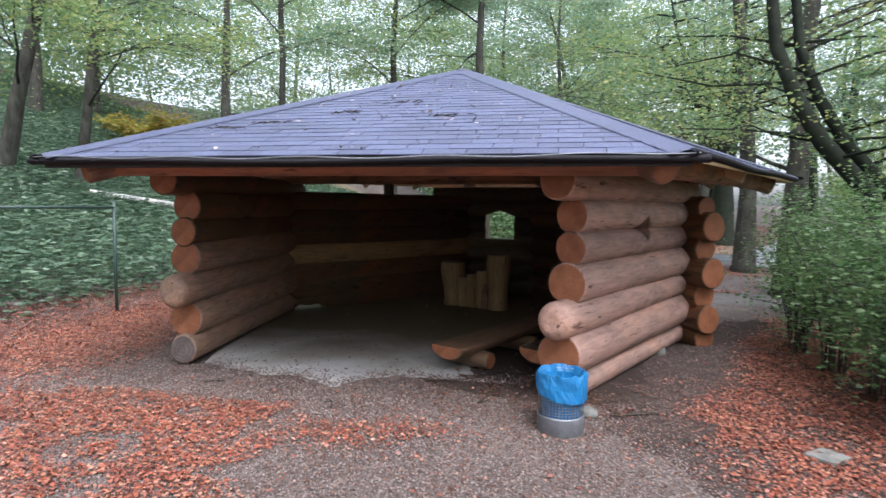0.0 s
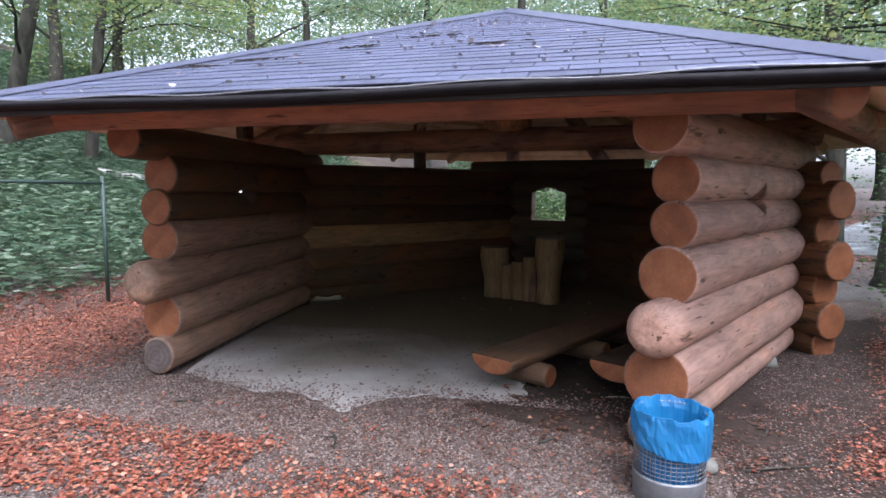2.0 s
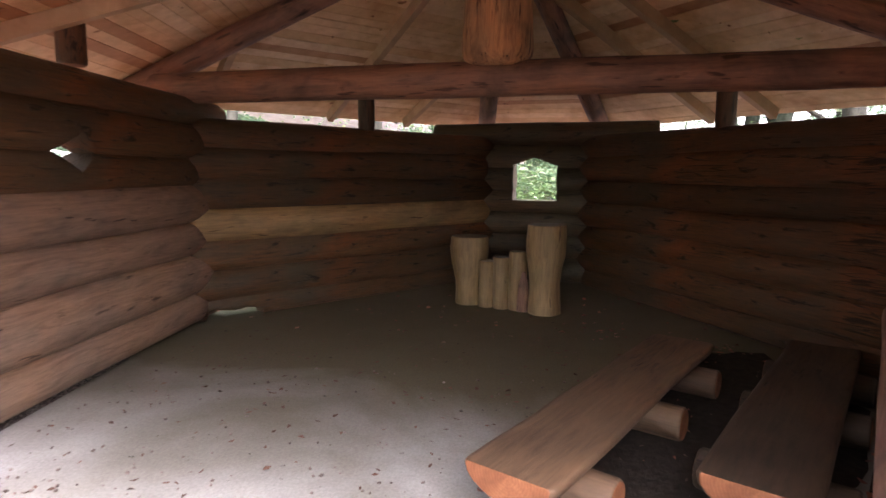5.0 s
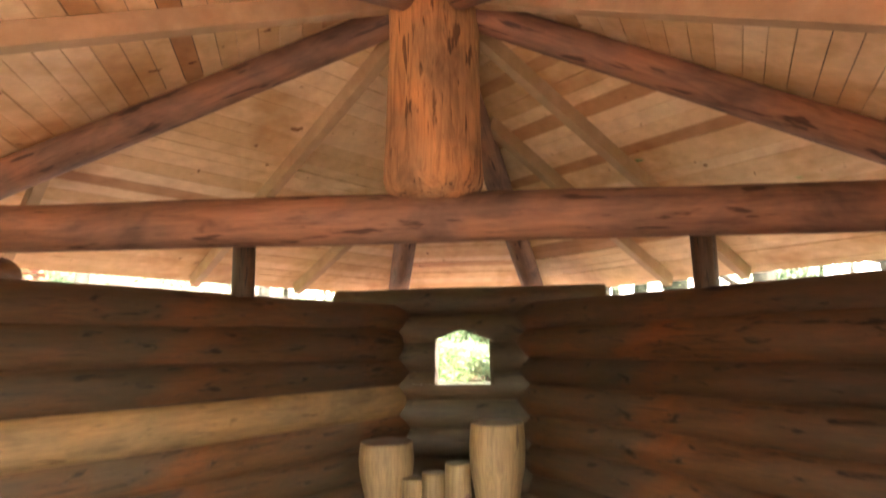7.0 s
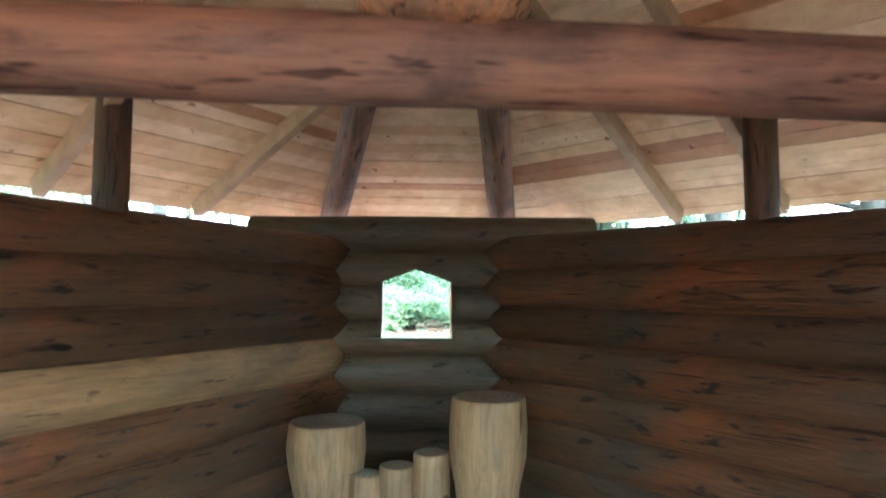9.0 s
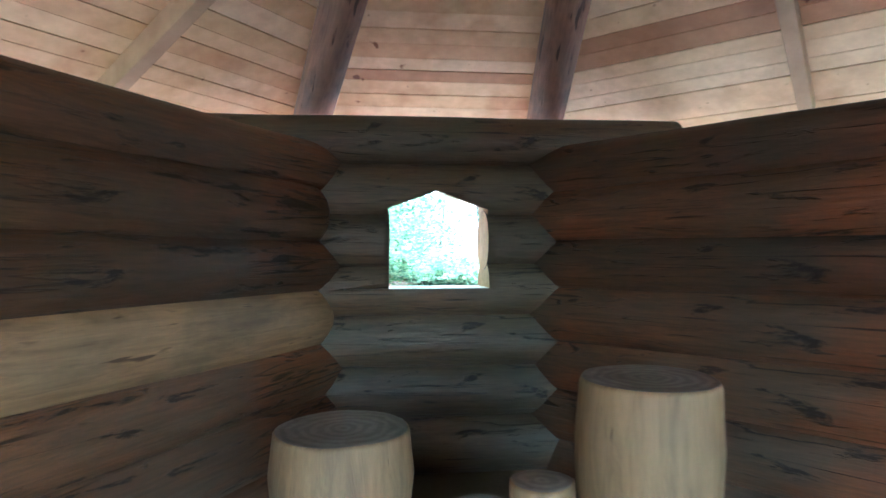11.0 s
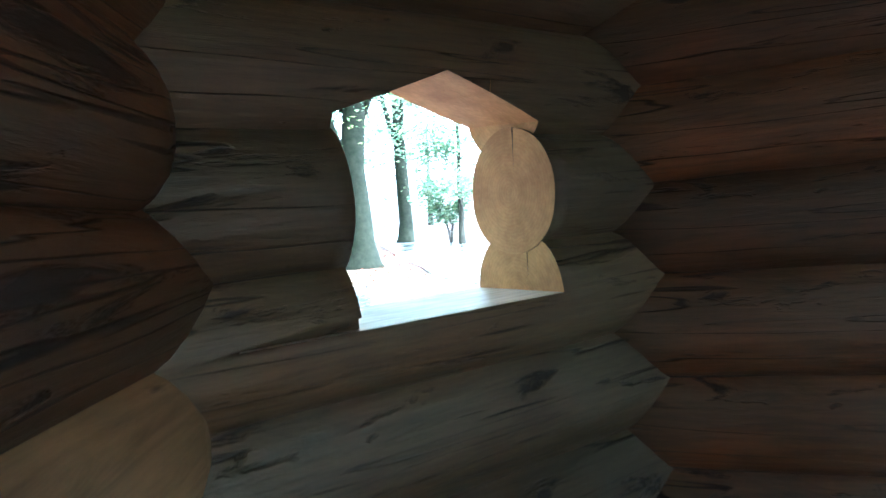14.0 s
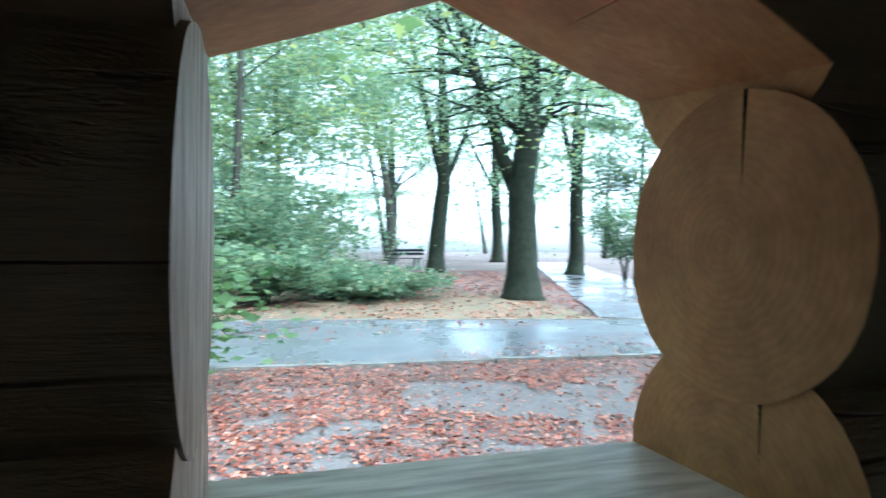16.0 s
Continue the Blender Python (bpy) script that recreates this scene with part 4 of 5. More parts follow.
# x, y, height, radius, lean, seed, leaves, spread, fork, heading of the low limbs
TREES = [
    (-9.5, 13.94, 12, 0.125, (0.16, 0.0), 1, 13000, 4.6, 0, -0.1),
    (-10.43, 12.7, 11, 0.18, (0.24, 0.02), 2, 15000, 3.2, 0, None),
    (-0.2, 19.6, 13, 0.20, (0.05, 0.0), 3, 13000, 4.2, 0, None),
    (6.1, 13.0, 12, 0.24, (0.02, 0.0), 5, 11000, 3.8, 0, 2.6),
    (6.45, 16.2, 13, 0.23, (-0.02, 0.0), 6, 14000, 5.2, 0, 3.0),
    (7.9, 11.6, 12, 0.16, (0.10, 0.05), 7, 5000, 3.4, 0, None),
    (-15.5, 19.5, 12, 0.2, (0.05, 0.0), 8, 13000, 4.2, 0, None),
    (-6.0, 17.5, 12, 0.13, (0.10, 0.0), 9, 13000, 4.0, 0, None),
    (-3.2, 21.0, 13, 0.16, (-0.08, 0.0), 10, 13000, 4.4, 0, None),
    (2.4, 27.5, 13, 0.13, (0.03, 0.0), 11, 16000, 4.6, 0, None),
    (12.5, 15.5, 13, 0.2, (-0.06, 0.0), 12, 6000, 4.2, 0, None),
    (-14.5, 11.5, 12, 0.2, (0.06, 0.0), 13, 12000, 4.0, 0, None),
    (15.5, 11.5, 12, 0.25, (-0.02, 0.0), 17, 5000, 4.2, 4.0, None),
    (-10.0, 22.0, 13, 0.2, (0.05, 0.0), 14, 13000, 4.6, 0, None),
    (-16.0, 23.0, 13, 0.2, (0.02, 0.0), 15, 13000, 4.6, 0, None),
    # unseen trees round the camera, added to cut daylight through the open front
    (-4.5, -8.0, 13, 0.24, (0.0, 0.0), 41, 12000, 4.6, 0, None),
    (3.5, -9.5, 13, 0.24, (0.0, 0.0), 42, 12000, 4.6, 4.0, None),
    (9.5, -5.0, 13, 0.22, (0.0, 0.0), 43, 12000, 4.6, 0, None),
    (12.5, 2.5, 13, 0.24, (0.0, 0.0), 44, 12000, 4.6, 4.5, None),
    (-10.5, -3.0, 13, 0.24, (0.0, 0.0), 45, 12000, 4.6, 0, None),
    # seen through the window
    (15.85, 30.3, 11, 0.31, (0.02, 0.0), 22, 9000, 4.2, 4.0, None),
    (10.75, 32.45, 14, 0.33, (-0.01, 0.0), 23, 12000, 4.8, 3.7, None),
    (13.9, 44.5, 15, 0.34, (0.02, 0.0), 24, 11000, 5.0, 0, None),
    (17.6, 53.0, 15, 0.36, (0.0, 0.0), 25, 9000, 5.0, 5.0, None),
    (20.0, 42.3, 14, 0.34, (-0.03, 0.0), 26, 9000, 5.0, 4.5, None),
    (14.6, 25.8, 7, 0.12, (0.03, 0.0), 27, 14000, 2.6, 0, None),
    (4.0, 36.0, 14, 0.24, (0.04, 0.0), 28, 13000, 5.0, 0, None),
    (6.2, 40.0, 15, 0.2, (-0.03, 0.0), 29, 15000, 5.0, 0, None),
    (0.0, 33.0, 14, 0.22, (0.05, 0.0), 30, 13000, 5.0, 0, None),
]
for x, y, h, r, lean, sd, n, sp, fk, rc in TREES:
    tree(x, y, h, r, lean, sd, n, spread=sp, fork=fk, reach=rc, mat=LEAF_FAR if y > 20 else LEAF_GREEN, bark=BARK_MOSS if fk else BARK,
         low=0.34 if sd in (3, 9, 10) else 0.22, leaf_size=0.085 if y < 20 else 0.11)


def stems(x, y, h, n, rng, out=0.45):
    """Thin stems that fan out from one root."""
    tubes, tips = [], []
    z0 = ground_z(x, y) - 0.05
    for _ in range(n):
        a = rng.uniform(0, 2 * math.pi)
        sp = out * rng.uniform(0.4, 1.2)
        hh = h * rng.uniform(0.6, 1.05)
        bx, by = x + rng.uniform(-0.12, 0.12), y + rng.uniform(-0.12, 0.12)
        pts = [Vector((bx + math.cos(a) * sp * f * f, by + math.sin(a) * sp * f * f, z0 + hh * f)) for f in (0, 0.25, 0.5, 0.75, 1.0)]
        r = rng.uniform(0.008, 0.018)
        tubes.append((pts, [r, r * 0.85, r * 0.7, r * 0.5, r * 0.25], 5))
        for f in (0.45, 0.6, 0.75, 0.9, 1.0):
            i = min(3, int(f * 4))
            p = pts[i].lerp(pts[i + 1], f * 4 - i)
            b = rng.uniform(0, 2 * math.pi)
            q = p + Vector((math.cos(b), math.sin(b), 0.15)) * 0.35 * rng.uniform(0.6, 1.2)
            tubes.append(([p, q], [r * 0.4, 0.003], 4))
            tips.append(p.lerp(q, 0.6))
            tips.append(q)
    return tubes, tips


def shrub(x, y, h, n, leaves, seed, mat=None, size=0.05, out=0.5, label=""):
    rng, nrng = random.Random(seed), np.random.default_rng(seed)
    tubes, tips = stems(x, y, h, n, rng, out)
    t = empty("shrub", (x, y, ground_z(x, y)), label=label or "tall feathery green shrub with thin bare lower stems", category="shrub")
    for i in range(0, len(tubes), 6):
        child_of(tubes_mesh("stem", tubes[i:i + 6], BARK), t)
    per = max(1, leaves // len(tips))
    cs = np.concatenate([np.array(c) + nrng.normal(0, 1, (per, 3)) * np.array([0.16, 0.16, 0.10]) for c in tips])
    child_of(leaves_mesh("foliage", cs, size, mat or LEAF_SHRUB, nrng, stretch=1.5), t)
    return t


for i, (x, y, h) in enumerate(((4.25, 8.3, 1.6), (4.2, 7.4, 1.7), (4.15, 6.6, 1.65), (3.95, 5.75, 1.6), (4.8, 7.6, 1.9), (4.9, 6.5, 1.9),
                               (4.7, 5.5, 1.9), (4.3, 4.9, 1.7), (5.3, 5.0, 2.1), (5.8, 7.2, 2.0), (4.75, 9.6, 1.9), (5.6, 10.4, 2.2), (5.3, 8.7, 2.0))):
    shrub(x, y, h, 13, 3400, 200 + i, size=0.036)

for i, (x, y, h) in enumerate(((8.8, 14.6, 2.2), (10.2, 13.6, 2.4), (9.4, 16.2, 2.6), (11.4, 15.4, 2.6), (8.0, 9.6, 2.0))):
    shrub(x, y, h, 12, 3000, 225 + i, LEAF_GREEN, 0.07, 0.9, "loose green bush at the edge of the wood")

# bushes beyond the path
for i, (x, y, h) in enumerate(((1.2, 23.6, 1.1), (2.6, 24.2, 1.1), (4.1, 24.5, 0.8), (5.0, 24.2, 0.5), (2.0, 26.2, 2.6), (4.0, 26.8, 2.0), (0.0, 25.5, 3.2), (-1.5, 24.0, 3.4), (14.9, 26.6, 3.0), (3.2, 29.5, 3.4), (1.4, 28.5, 4.2), (5.2, 31.0, 2.8))):
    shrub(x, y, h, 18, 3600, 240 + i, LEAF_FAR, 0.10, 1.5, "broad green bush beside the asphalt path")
for i, (x, y, h) in enumerate(((-9.8, 20.2, 1.2), (-11.6, 19.8, 1.4))):
    shrub(x, y, h, 12, 3000, 270 + i, LEAF_FALL if i == 0 else LEAF_YELLOW, 0.12, 1.1, "low bush turning orange and yellow on the bank")
shrub(0.75, 17.0, 1.2, 7, 800, 260, LEAF_SHRUB, 0.08, 0.6, "young green sapling beside the fallen leaves")
shrub(0.35, 17.8, 1.4, 7, 800, 261, LEAF_SHRUB, 0.08, 0.6, "young green sapling beside the fallen leaves")


# a beech of two dark curved stems that sweep out of one root
def curved_tree(x, y):
    z0 = ground_z(x, y) - 0.2
    rng, nrng = random.Random(77), np.random.default_rng(77)
    t = empty("tree", (x, y, z0), label="dark beech with two curved stems sweeping upward", category="tree")
    tubes, tips = [], []
    for shift, r in ((0.0, 0.145), (0.42, 0.115)):
        pts = [Vector((x + dx + shift * min(1, f / 2), y + dy + shift * 0.4, z0 + f)) for f, dx, dy in
               ((0, 0.6, 0), (0.8, 0.5, 0), (1.5, 0.3, 0), (2.2, 0.0, 0.05), (2.9, -0.62, 0.1), (3.6, -1.05, 0.1), (4.4, -1.33, 0.2), (6.5, -1.55, 0.3), (11.0, -1.5, 0.3))]
        tubes.append((pts, [r * q for q in (1.4, 1.15, 1.0, 0.95, 0.9, 0.8, 0.7, 0.5, 0.15)], 10))
        for i in range(4, 9):
            for _ in range(3):
                a = rng.uniform(0, 6.28)
                p = pts[i].lerp(pts[i - 1], rng.random())
                m = p + Vector((math.cos(a), math.sin(a), rng.uniform(0, 0.5))) * 1.1
                e = m + Vector((math.cos(a + 0.4), math.sin(a + 0.4), rng.uniform(-0.2, 0.3))) * 1.2
                tubes.append(([p, m, e], [0.03, 0.018, 0.006], 5))
                tips += [m, e, m.lerp(e, 0.5)]
    child_of(tubes_mesh("trunk", tubes, BARK_MOSS), t)
    cs = np.concatenate([np.array(c) + nrng.normal(0, 1, (110, 3)) * np.array([0.6, 0.6, 0.2]) for c in tips])
    child_of(leaves_mesh("crown", cs, 0.07, LEAF_GREEN, nrng, flat=0.4), t)


curved_tree(6.15, 10.65)


def forked_tree(x, y, r, seed, leaves):
    """A mature beech: flared foot, a fork at three metres, rising limbs and flat sprays."""
    rng, nrng = random.Random(seed), np.random.default_rng(seed)
    z0 = ground_z(x, y) - 0.15
    t = empty("tree", (x, y, z0), label="mature mossy beech forking above its flared foot", category="tree")
    ax = Vector((0.85, -0.52, 0))
    foot = Vector((x, y, z0))
    tubes = [([foot, foot + Vector((0, 0, 0.25)), foot + Vector((0, 0, 0.7)), foot + Vector((0, 0, 1.7)), foot + Vector((0, 0, 2.7))], [r * 1.9, r * 1.45, r * 1.12, r, r * 0.95], 14)]
    top = foot + Vector((0, 0, 2.6))
    tips = []
    mains = ((0.05, 9.0, 0.92, 0.0), (-0.36, 7.0, 0.55, -0.25), (0.55, 4.6, 0.28, 0.7), (-0.75, 3.8, 0.24, 1.2), (0.8, 3.6, 0.2, 1.9))
    for lean, h, k, rise in mains:
        pts = [top + Vector((0, 0, rise)) + ax * (lean * h * f * (1.15 - 0.3 * f)) + Vector((0, 0, h * f)) + Vector((rng.uniform(-0.1, 0.1), rng.uniform(-0.1, 0.1), 0)) for f in (0, 0.15, 0.35, 0.55, 0.78, 1.0)]
        radii = [r * k, r * k * 0.9, r * k * 0.75, r * k * 0.58, r * k * 0.4, 0.03]
        if rise == 0.0:
            tubes[0] = (tubes[0][0][:-1] + pts, tubes[0][1][:-1] + radii, 14)
        else:
            tubes.append((pts, radii, 9))
        for i in range(2, 6):
            for _ in range(5):
                a = rng.uniform(0, 6.28)
                p = pts[i].lerp(pts[i - 1], rng.random())
                ln = rng.uniform(1.2, 2.6)
                m = p + Vector((math.cos(a), math.sin(a), rng.uniform(0.0, 0.35))) * ln * 0.5
                e = m + Vector((math.cos(a + 0.3), math.sin(a + 0.3), rng.uniform(-0.3, 0.1))) * ln * 0.6
                tubes.append(([p, m, e], [0.05, 0.03, 0.008], 5))
                tips += [m, e, m.lerp(e, 0.5), e + (e - m) * 0.3]
    child_of(tubes_mesh("trunk", tubes, BARK_MOSS), t)
    per = leaves // len(tips)
    cs = np.concatenate([np.array(c) + nrng.normal(0, 1, (per, 3)) * np.array([0.55, 0.55, 0.13]) for c in tips])
    child_of(leaves_mesh("crown", cs, 0.09, LEAF_FAR, nrng), t)


forked_tree(8.2, 23.1, 0.33, 91, 15000)


# ---- far woods, ground cover, fallen leaves, gravel ----
def scatter(count, x0, x1, y0, y1, keep, seed, lift=0.0, jitter=0.0):
    nr = np.random.default_rng(seed)
    out = []
    xs, ys = nr.uniform(x0, x1, count), nr.uniform(y0, y1, count)
    ks, js = nr.random(count), nr.random(count)
    for x, y, k, j in zip(xs, ys, ks, js):
        if keep(x, y) > k:
            out.append((x, y, ground_z(x, y) + lift + jitter * j))
    return np.array(out), nr


def bank(x, y):
    u = (-4.7 - x) + 0.15 * (y - 9)
    edge = 2.0 * noise.noise(Vector((x * 0.6, y * 0.6, 2.0)))
    return smooth01((u - 0.5) / 0.6) * smooth01((y - 4.4 + edge) / 1.6) * smooth01((28.0 + edge - y) / 2.0)


cs, nr = scatter(430000, -21, -4, 4, 29, bank, 301, 0.02, 0.30)
cover = leaves_mesh("ground_cover", cs, 0.056, LEAF_DARK, nr, flat=0.1, stretch=2.6)
tagged(cover, "dense dark green ivy and ground cover on the bank", "ground cover", kind="stuff")

nr = np.random.default_rng(310)
sprays = []
for _ in range(1050):
    ang, dist = nr.uniform(-1.35, 1.75), nr.uniform(23, 60)
    h = 15 * nr.random() ** 1.15
    if 0.30 < ang < 1.0 and h < 3.2 and dist < 50:
        continue
    if -0.65 < ang < 0.1 and 0.8 < h < 7.5 and nr.random() < 0.8:
        continue
    if ang > 0.62 and nr.random() < 0.6:
        continue
    c = np.array([0.5 + math.sin(ang) * dist, 9 + math.cos(ang) * dist, 0.0])
    c[2] = ground_z(c[0], c[1]) + h
    k = int(nr.uniform(150, 320))
    g = nr.normal(0, 1, (k, 3)) * np.array([1.5, 1.5, 0.22]) * nr.uniform(0.7, 1.5)
    g[:, 2] += g[:, 0] * nr.uniform(-0.15, 0.15) - 0.06 * (g[:, 0] ** 2 + g[:, 1] ** 2)
    sprays.append(c + g)
cs = np.concatenate(sprays)
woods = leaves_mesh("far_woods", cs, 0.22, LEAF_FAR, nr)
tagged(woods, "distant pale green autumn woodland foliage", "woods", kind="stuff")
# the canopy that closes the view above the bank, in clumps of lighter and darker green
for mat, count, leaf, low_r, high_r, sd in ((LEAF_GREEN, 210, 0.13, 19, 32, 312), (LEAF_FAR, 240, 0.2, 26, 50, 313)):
    nr = np.random.default_rng(sd)
    sprays = []
    for _ in range(count):
        ang, dist = nr.uniform(-1.05, 0.35), nr.uniform(low_r, high_r)
        c = np.array([0.5 + math.sin(ang) * dist, 9 + math.cos(ang) * dist, dist * nr.uniform(0.2, 0.5)])
        size = nr.uniform(0.5, 1.4)
        g = nr.normal(0, 1, (int(340 * size), 3)) * np.array([1.5, 1.5, 0.3]) * size
        g[:, 2] -= 0.07 * (g[:, 0] ** 2 + g[:, 1] ** 2) / size
        sprays.append(c + g)
    tagged(leaves_mesh("far_woods", np.concatenate(sprays), leaf, mat, nr, flat=0.3), "layered green canopy of the beech wood", "woods", kind="stuff")
# unseen leaf sprays round the clearing, added to dim daylight into the hut
nr = np.random.default_rng(311)
sprays = []
for _ in range(340):
    ang, dist = nr.uniform(1.75, 4.93), nr.uniform(15, 34)
    c = np.array([0.5 + math.sin(ang) * dist, 9 + math.cos(ang) * dist, 0.0])
    if c[1] > 11:
        continue
    c[2] = ground_z(c[0], c[1]) + 13 * nr.random()
    sprays.append(c + nr.normal(0, 1, (170, 3)) * np.array([1.6, 1.6, 0.5]))
tagged(leaves_mesh("far_woods", np.concatenate(sprays), 0.27, LEAF_FAR, nr), "unseen green leaf screen round the clearing, dimming the hut", "woods", kind="stuff")
rngw = random.Random(8)
for _ in range(34):
    a, d = rngw.uniform(-1.3, 1.6), rngw.uniform(27, 60)
    x, y = 0.5 + math.sin(a) * d, 9 + math.cos(a) * d
    z = ground_z(x, y)
    h = rngw.uniform(10, 16)
    if 0.05 < a < 0.95 and rngw.random() < 0.72:
        continue
    if -0.7 < a <= 0.05 and rngw.random() < 0.6:
        continue
    lx = rngw.uniform(-2.6, 2.6)
    r = rngw.uniform(0.09, 0.24)
    trunk = [(x, y, z - 0.3), (x + lx * 0.3, y, z + h * 0.35), (x + lx * 0.6, y, z + h * 0.65), (x + lx, y, z + h)]
    limbs = [(trunk, [r * 1.2, r * 0.8, r * 0.5, 0.03], 6)]
    for _ in range(5):
        f = rngw.uniform(0.25, 0.8)
        p = Vector(trunk[1]).lerp(Vector(trunk[2]), f)
        q = p + Vector((rngw.uniform(-2, 2), rngw.uniform(-1, 1), rngw.uniform(0.5, 2)))
        limbs.append(([p, p.lerp(q, 0.5) + Vector((0, 0, 0.15)), q], [r * 0.35, r * 0.2, 0.015], 4))
    tagged(tubes_mesh("bare_trunk", limbs, BARK), "slim dark trunk of the distant woodland", "tree", "far trunks")


def fallen(x, y):
    n1 = 0.5 + 0.5 * noise.noise(Vector((x * 0.8, y * 0.8, 4.0)))
    n2 = 0.5 + 0.5 * noise.noise(Vector((x * 2.6, y * 2.6, 9.0)))
    u = (-4.7 - x) + 0.15 * (y - 9)
    v = 0.03 * n2
    if u < 0.9:
        v += 1.2 * smooth01((u + 2.3) / 1.6) * smooth01((y - 4.5) / 2.5)
    # drifts in front of the entrance
    v += 1.3 * smooth01((-0.7 - x + 0.5 * (n2 - 0.5)) / 0.35) * smooth01((5.75 + 0.5 * (n1 - 0.5) - y) / 0.25) * (1.0 if n2 > 0.40 else 0.12)
    v += 0.9 * math.exp(-((x + 0.35) / 0.32) ** 2 - ((y - 5.1) / 0.22) ** 2) + 0.7 * math.exp(-((x - 0.2) / 0.28) ** 2 - ((y - 5.25) / 0.16) ** 2)
    # along the shrubs
    v += 1.5 * smooth01((x - 2.0 - 0.52 * max(0, y - 5.8) - 0.7 * (n1 - 0.5)) / 0.9) * (1.0 if n2 > 0.40 else 0.25) * (y < 11)
    v += 0.5 * smooth01((3.6 - y) / 1.2) * (n2 > 0.42)
    if y > 12.2:
        a = (x - 0.56) * 0.208 + (y - 12.32) * 0.978
        v = 0.05 + 0.8 * (1.0 if n1 + 0.4 * (n2 - 0.5) > 0.57 or x < 0.8 + n2 else 0.10)
        if a > 5.0:
            v = 0.75 * n1
    if -2.6 < x < min(2.9, 1.75 + 0.615 * (y - 6.4)) and 6.3 < y < 12.4:
        v = 0.0
    # the drifts thin out into the wood
    rim = 1.4 * (n1 - 0.5)
    v *= smooth01((x + 7.8 + rim) / 1.6) * smooth01((y - 1.4 + rim) / 1.0)
    if y < 11.6:
        v *= smooth01((6.2 + rim - x) / 1.5) * smooth01((11.3 + rim - y) / 1.2)
    elif y < 19:
        v *= smooth01((x + 2.2 + rim) / 1.0) * smooth01((8.2 + rim - x) / 1.5) * smooth01((18.5 + 0.3 * rim - y) / 0.5)
    else:
        v *= smooth01((15.5 + 2 * rim - x) / 3.0)
    return v


cs, nr = scatter(400000, -8, 6.5, 1.2, 11.5, fallen, 320, 0.012, 0.02)
tagged(leaves_mesh("fallen_leaves", cs, 0.030, LEAF_FALL, nr, flat=0.85), "rust orange fallen beech leaves on gravel", "fallen leaves", kind="stuff")
cs, nr = scatter(90000, -2.5, 8.5, 13.0, 18.6, fallen, 321, 0.016, 0.02)
tagged(leaves_mesh("fallen_leaves", cs, 0.04, LEAF_FALL, nr, flat=0.85), "rust orange fallen leaves behind the hut", "fallen leaves", kind="stuff")


cs, nr = scatter(60000, -2, 16, 19.5, 34, fallen, 322, 0.014, 0.02)
tagged(leaves_mesh("fallen_leaves", cs, 0.07, LEAF_FALL, nr, flat=0.85), "scattered rust leaves under the far trees", "fallen leaves", kind="stuff")


def indoor(x, y):
    near_bench = 0.9 * math.exp(-((x - 1.3 - (y - 7.6) * 0.55) / 0.5) ** 2) if 6.7 < y < 9.6 else 0.04
    swept = 0.55 * math.exp(-((x - 1.25) / 0.4) ** 2 - ((y - 9.9) / 0.7) ** 2) * (noise.noise(Vector((x * 4, y * 4, 6))) > 0.05)
    return near_bench + swept


nr = np.random.default_rng(330)
cs = [(x, y, 0.016 + 0.004 * j) for x, y, k, j in zip(nr.uniform(-2.3, 2.2, 2600), nr.uniform(6.8, 11.4, 2600), nr.random(2600), nr.random(2600)) if indoor(x, y) > k]
tagged(leaves_mesh("leaf_litter", np.array(cs), 0.05, LEAF_FALL, nr, flat=0.9), "dry brown leaf litter on the concrete floor", "leaf litter", kind="stuff")


nr = np.random.default_rng(331)
cs = np.stack([nr.uniform(-2.3, 1.6, 420), nr.uniform(6.6, 10.6, 420), np.full(420, 0.016)], 1)
tagged(leaves_mesh("leaf_litter", cs, 0.028, LEAF_CRUMB, nr, flat=0.9, stretch=1.4), "dark crumbs and bits of bark on the concrete", "leaf litter", kind="stuff")


def stones(name, centres, nr, size):
    c = np.asarray(centres)
    k = len(c)
    base = np.array([(1, 0, 0), (0, 1, 0), (-1, 0, 0), (0, -1, 0), (0, 0, 0.7), (0, 0, -0.7)], float)
    s = size * nr.uniform(0.5, 1.4, (k, 1, 1)) * nr.uniform(0.7, 1.2, (k, 1, 3))
    yaw = nr.uniform(0, 6.28, k)
    rot = np.zeros((k, 3, 3))
    rot[:, 0, 0], rot[:, 0, 1], rot[:, 1, 0], rot[:, 1, 1], rot[:, 2, 2] = np.cos(yaw), -np.sin(yaw), np.sin(yaw), np.cos(yaw), 1
    v = np.einsum("kij,knj->kni", rot, base[None] * s) + c[:, None, :]
    f = np.array([(0, 1, 4), (1, 2, 4), (2, 3, 4), (3, 0, 4), (1, 0, 5), (2, 1, 5), (3, 2, 5), (0, 3, 5)])
    idx = (f[None] + 6 * np.arange(k)[:, None, None]).reshape(-1)
    me = bpy.data.meshes.new(name)
    me.vertices.add(6 * k)
    me.vertices.foreach_set("co", v.reshape(-1))
    me.loops.add(24 * k)
    me.loops.foreach_set("vertex_index", idx)
    me.polygons.add(8 * k)
    me.polygons.foreach_set("loop_start", np.arange(8 * k) * 3)
    me.polygons.foreach_set("loop_total", np.full(8 * k, 3))
    me.materials.append(PEBBLE)
    me.update(calc_edges=True)
    return new(name, me)


def open_ground(x, y):
    return 0.0 if (-2.5 < x < 2.2 and y > 6.7) else 0.75 if x > 1.6 + 0.3 * noise.noise(Vector((x * 2, y * 2, 1))) and y > 4.9 else 1.0


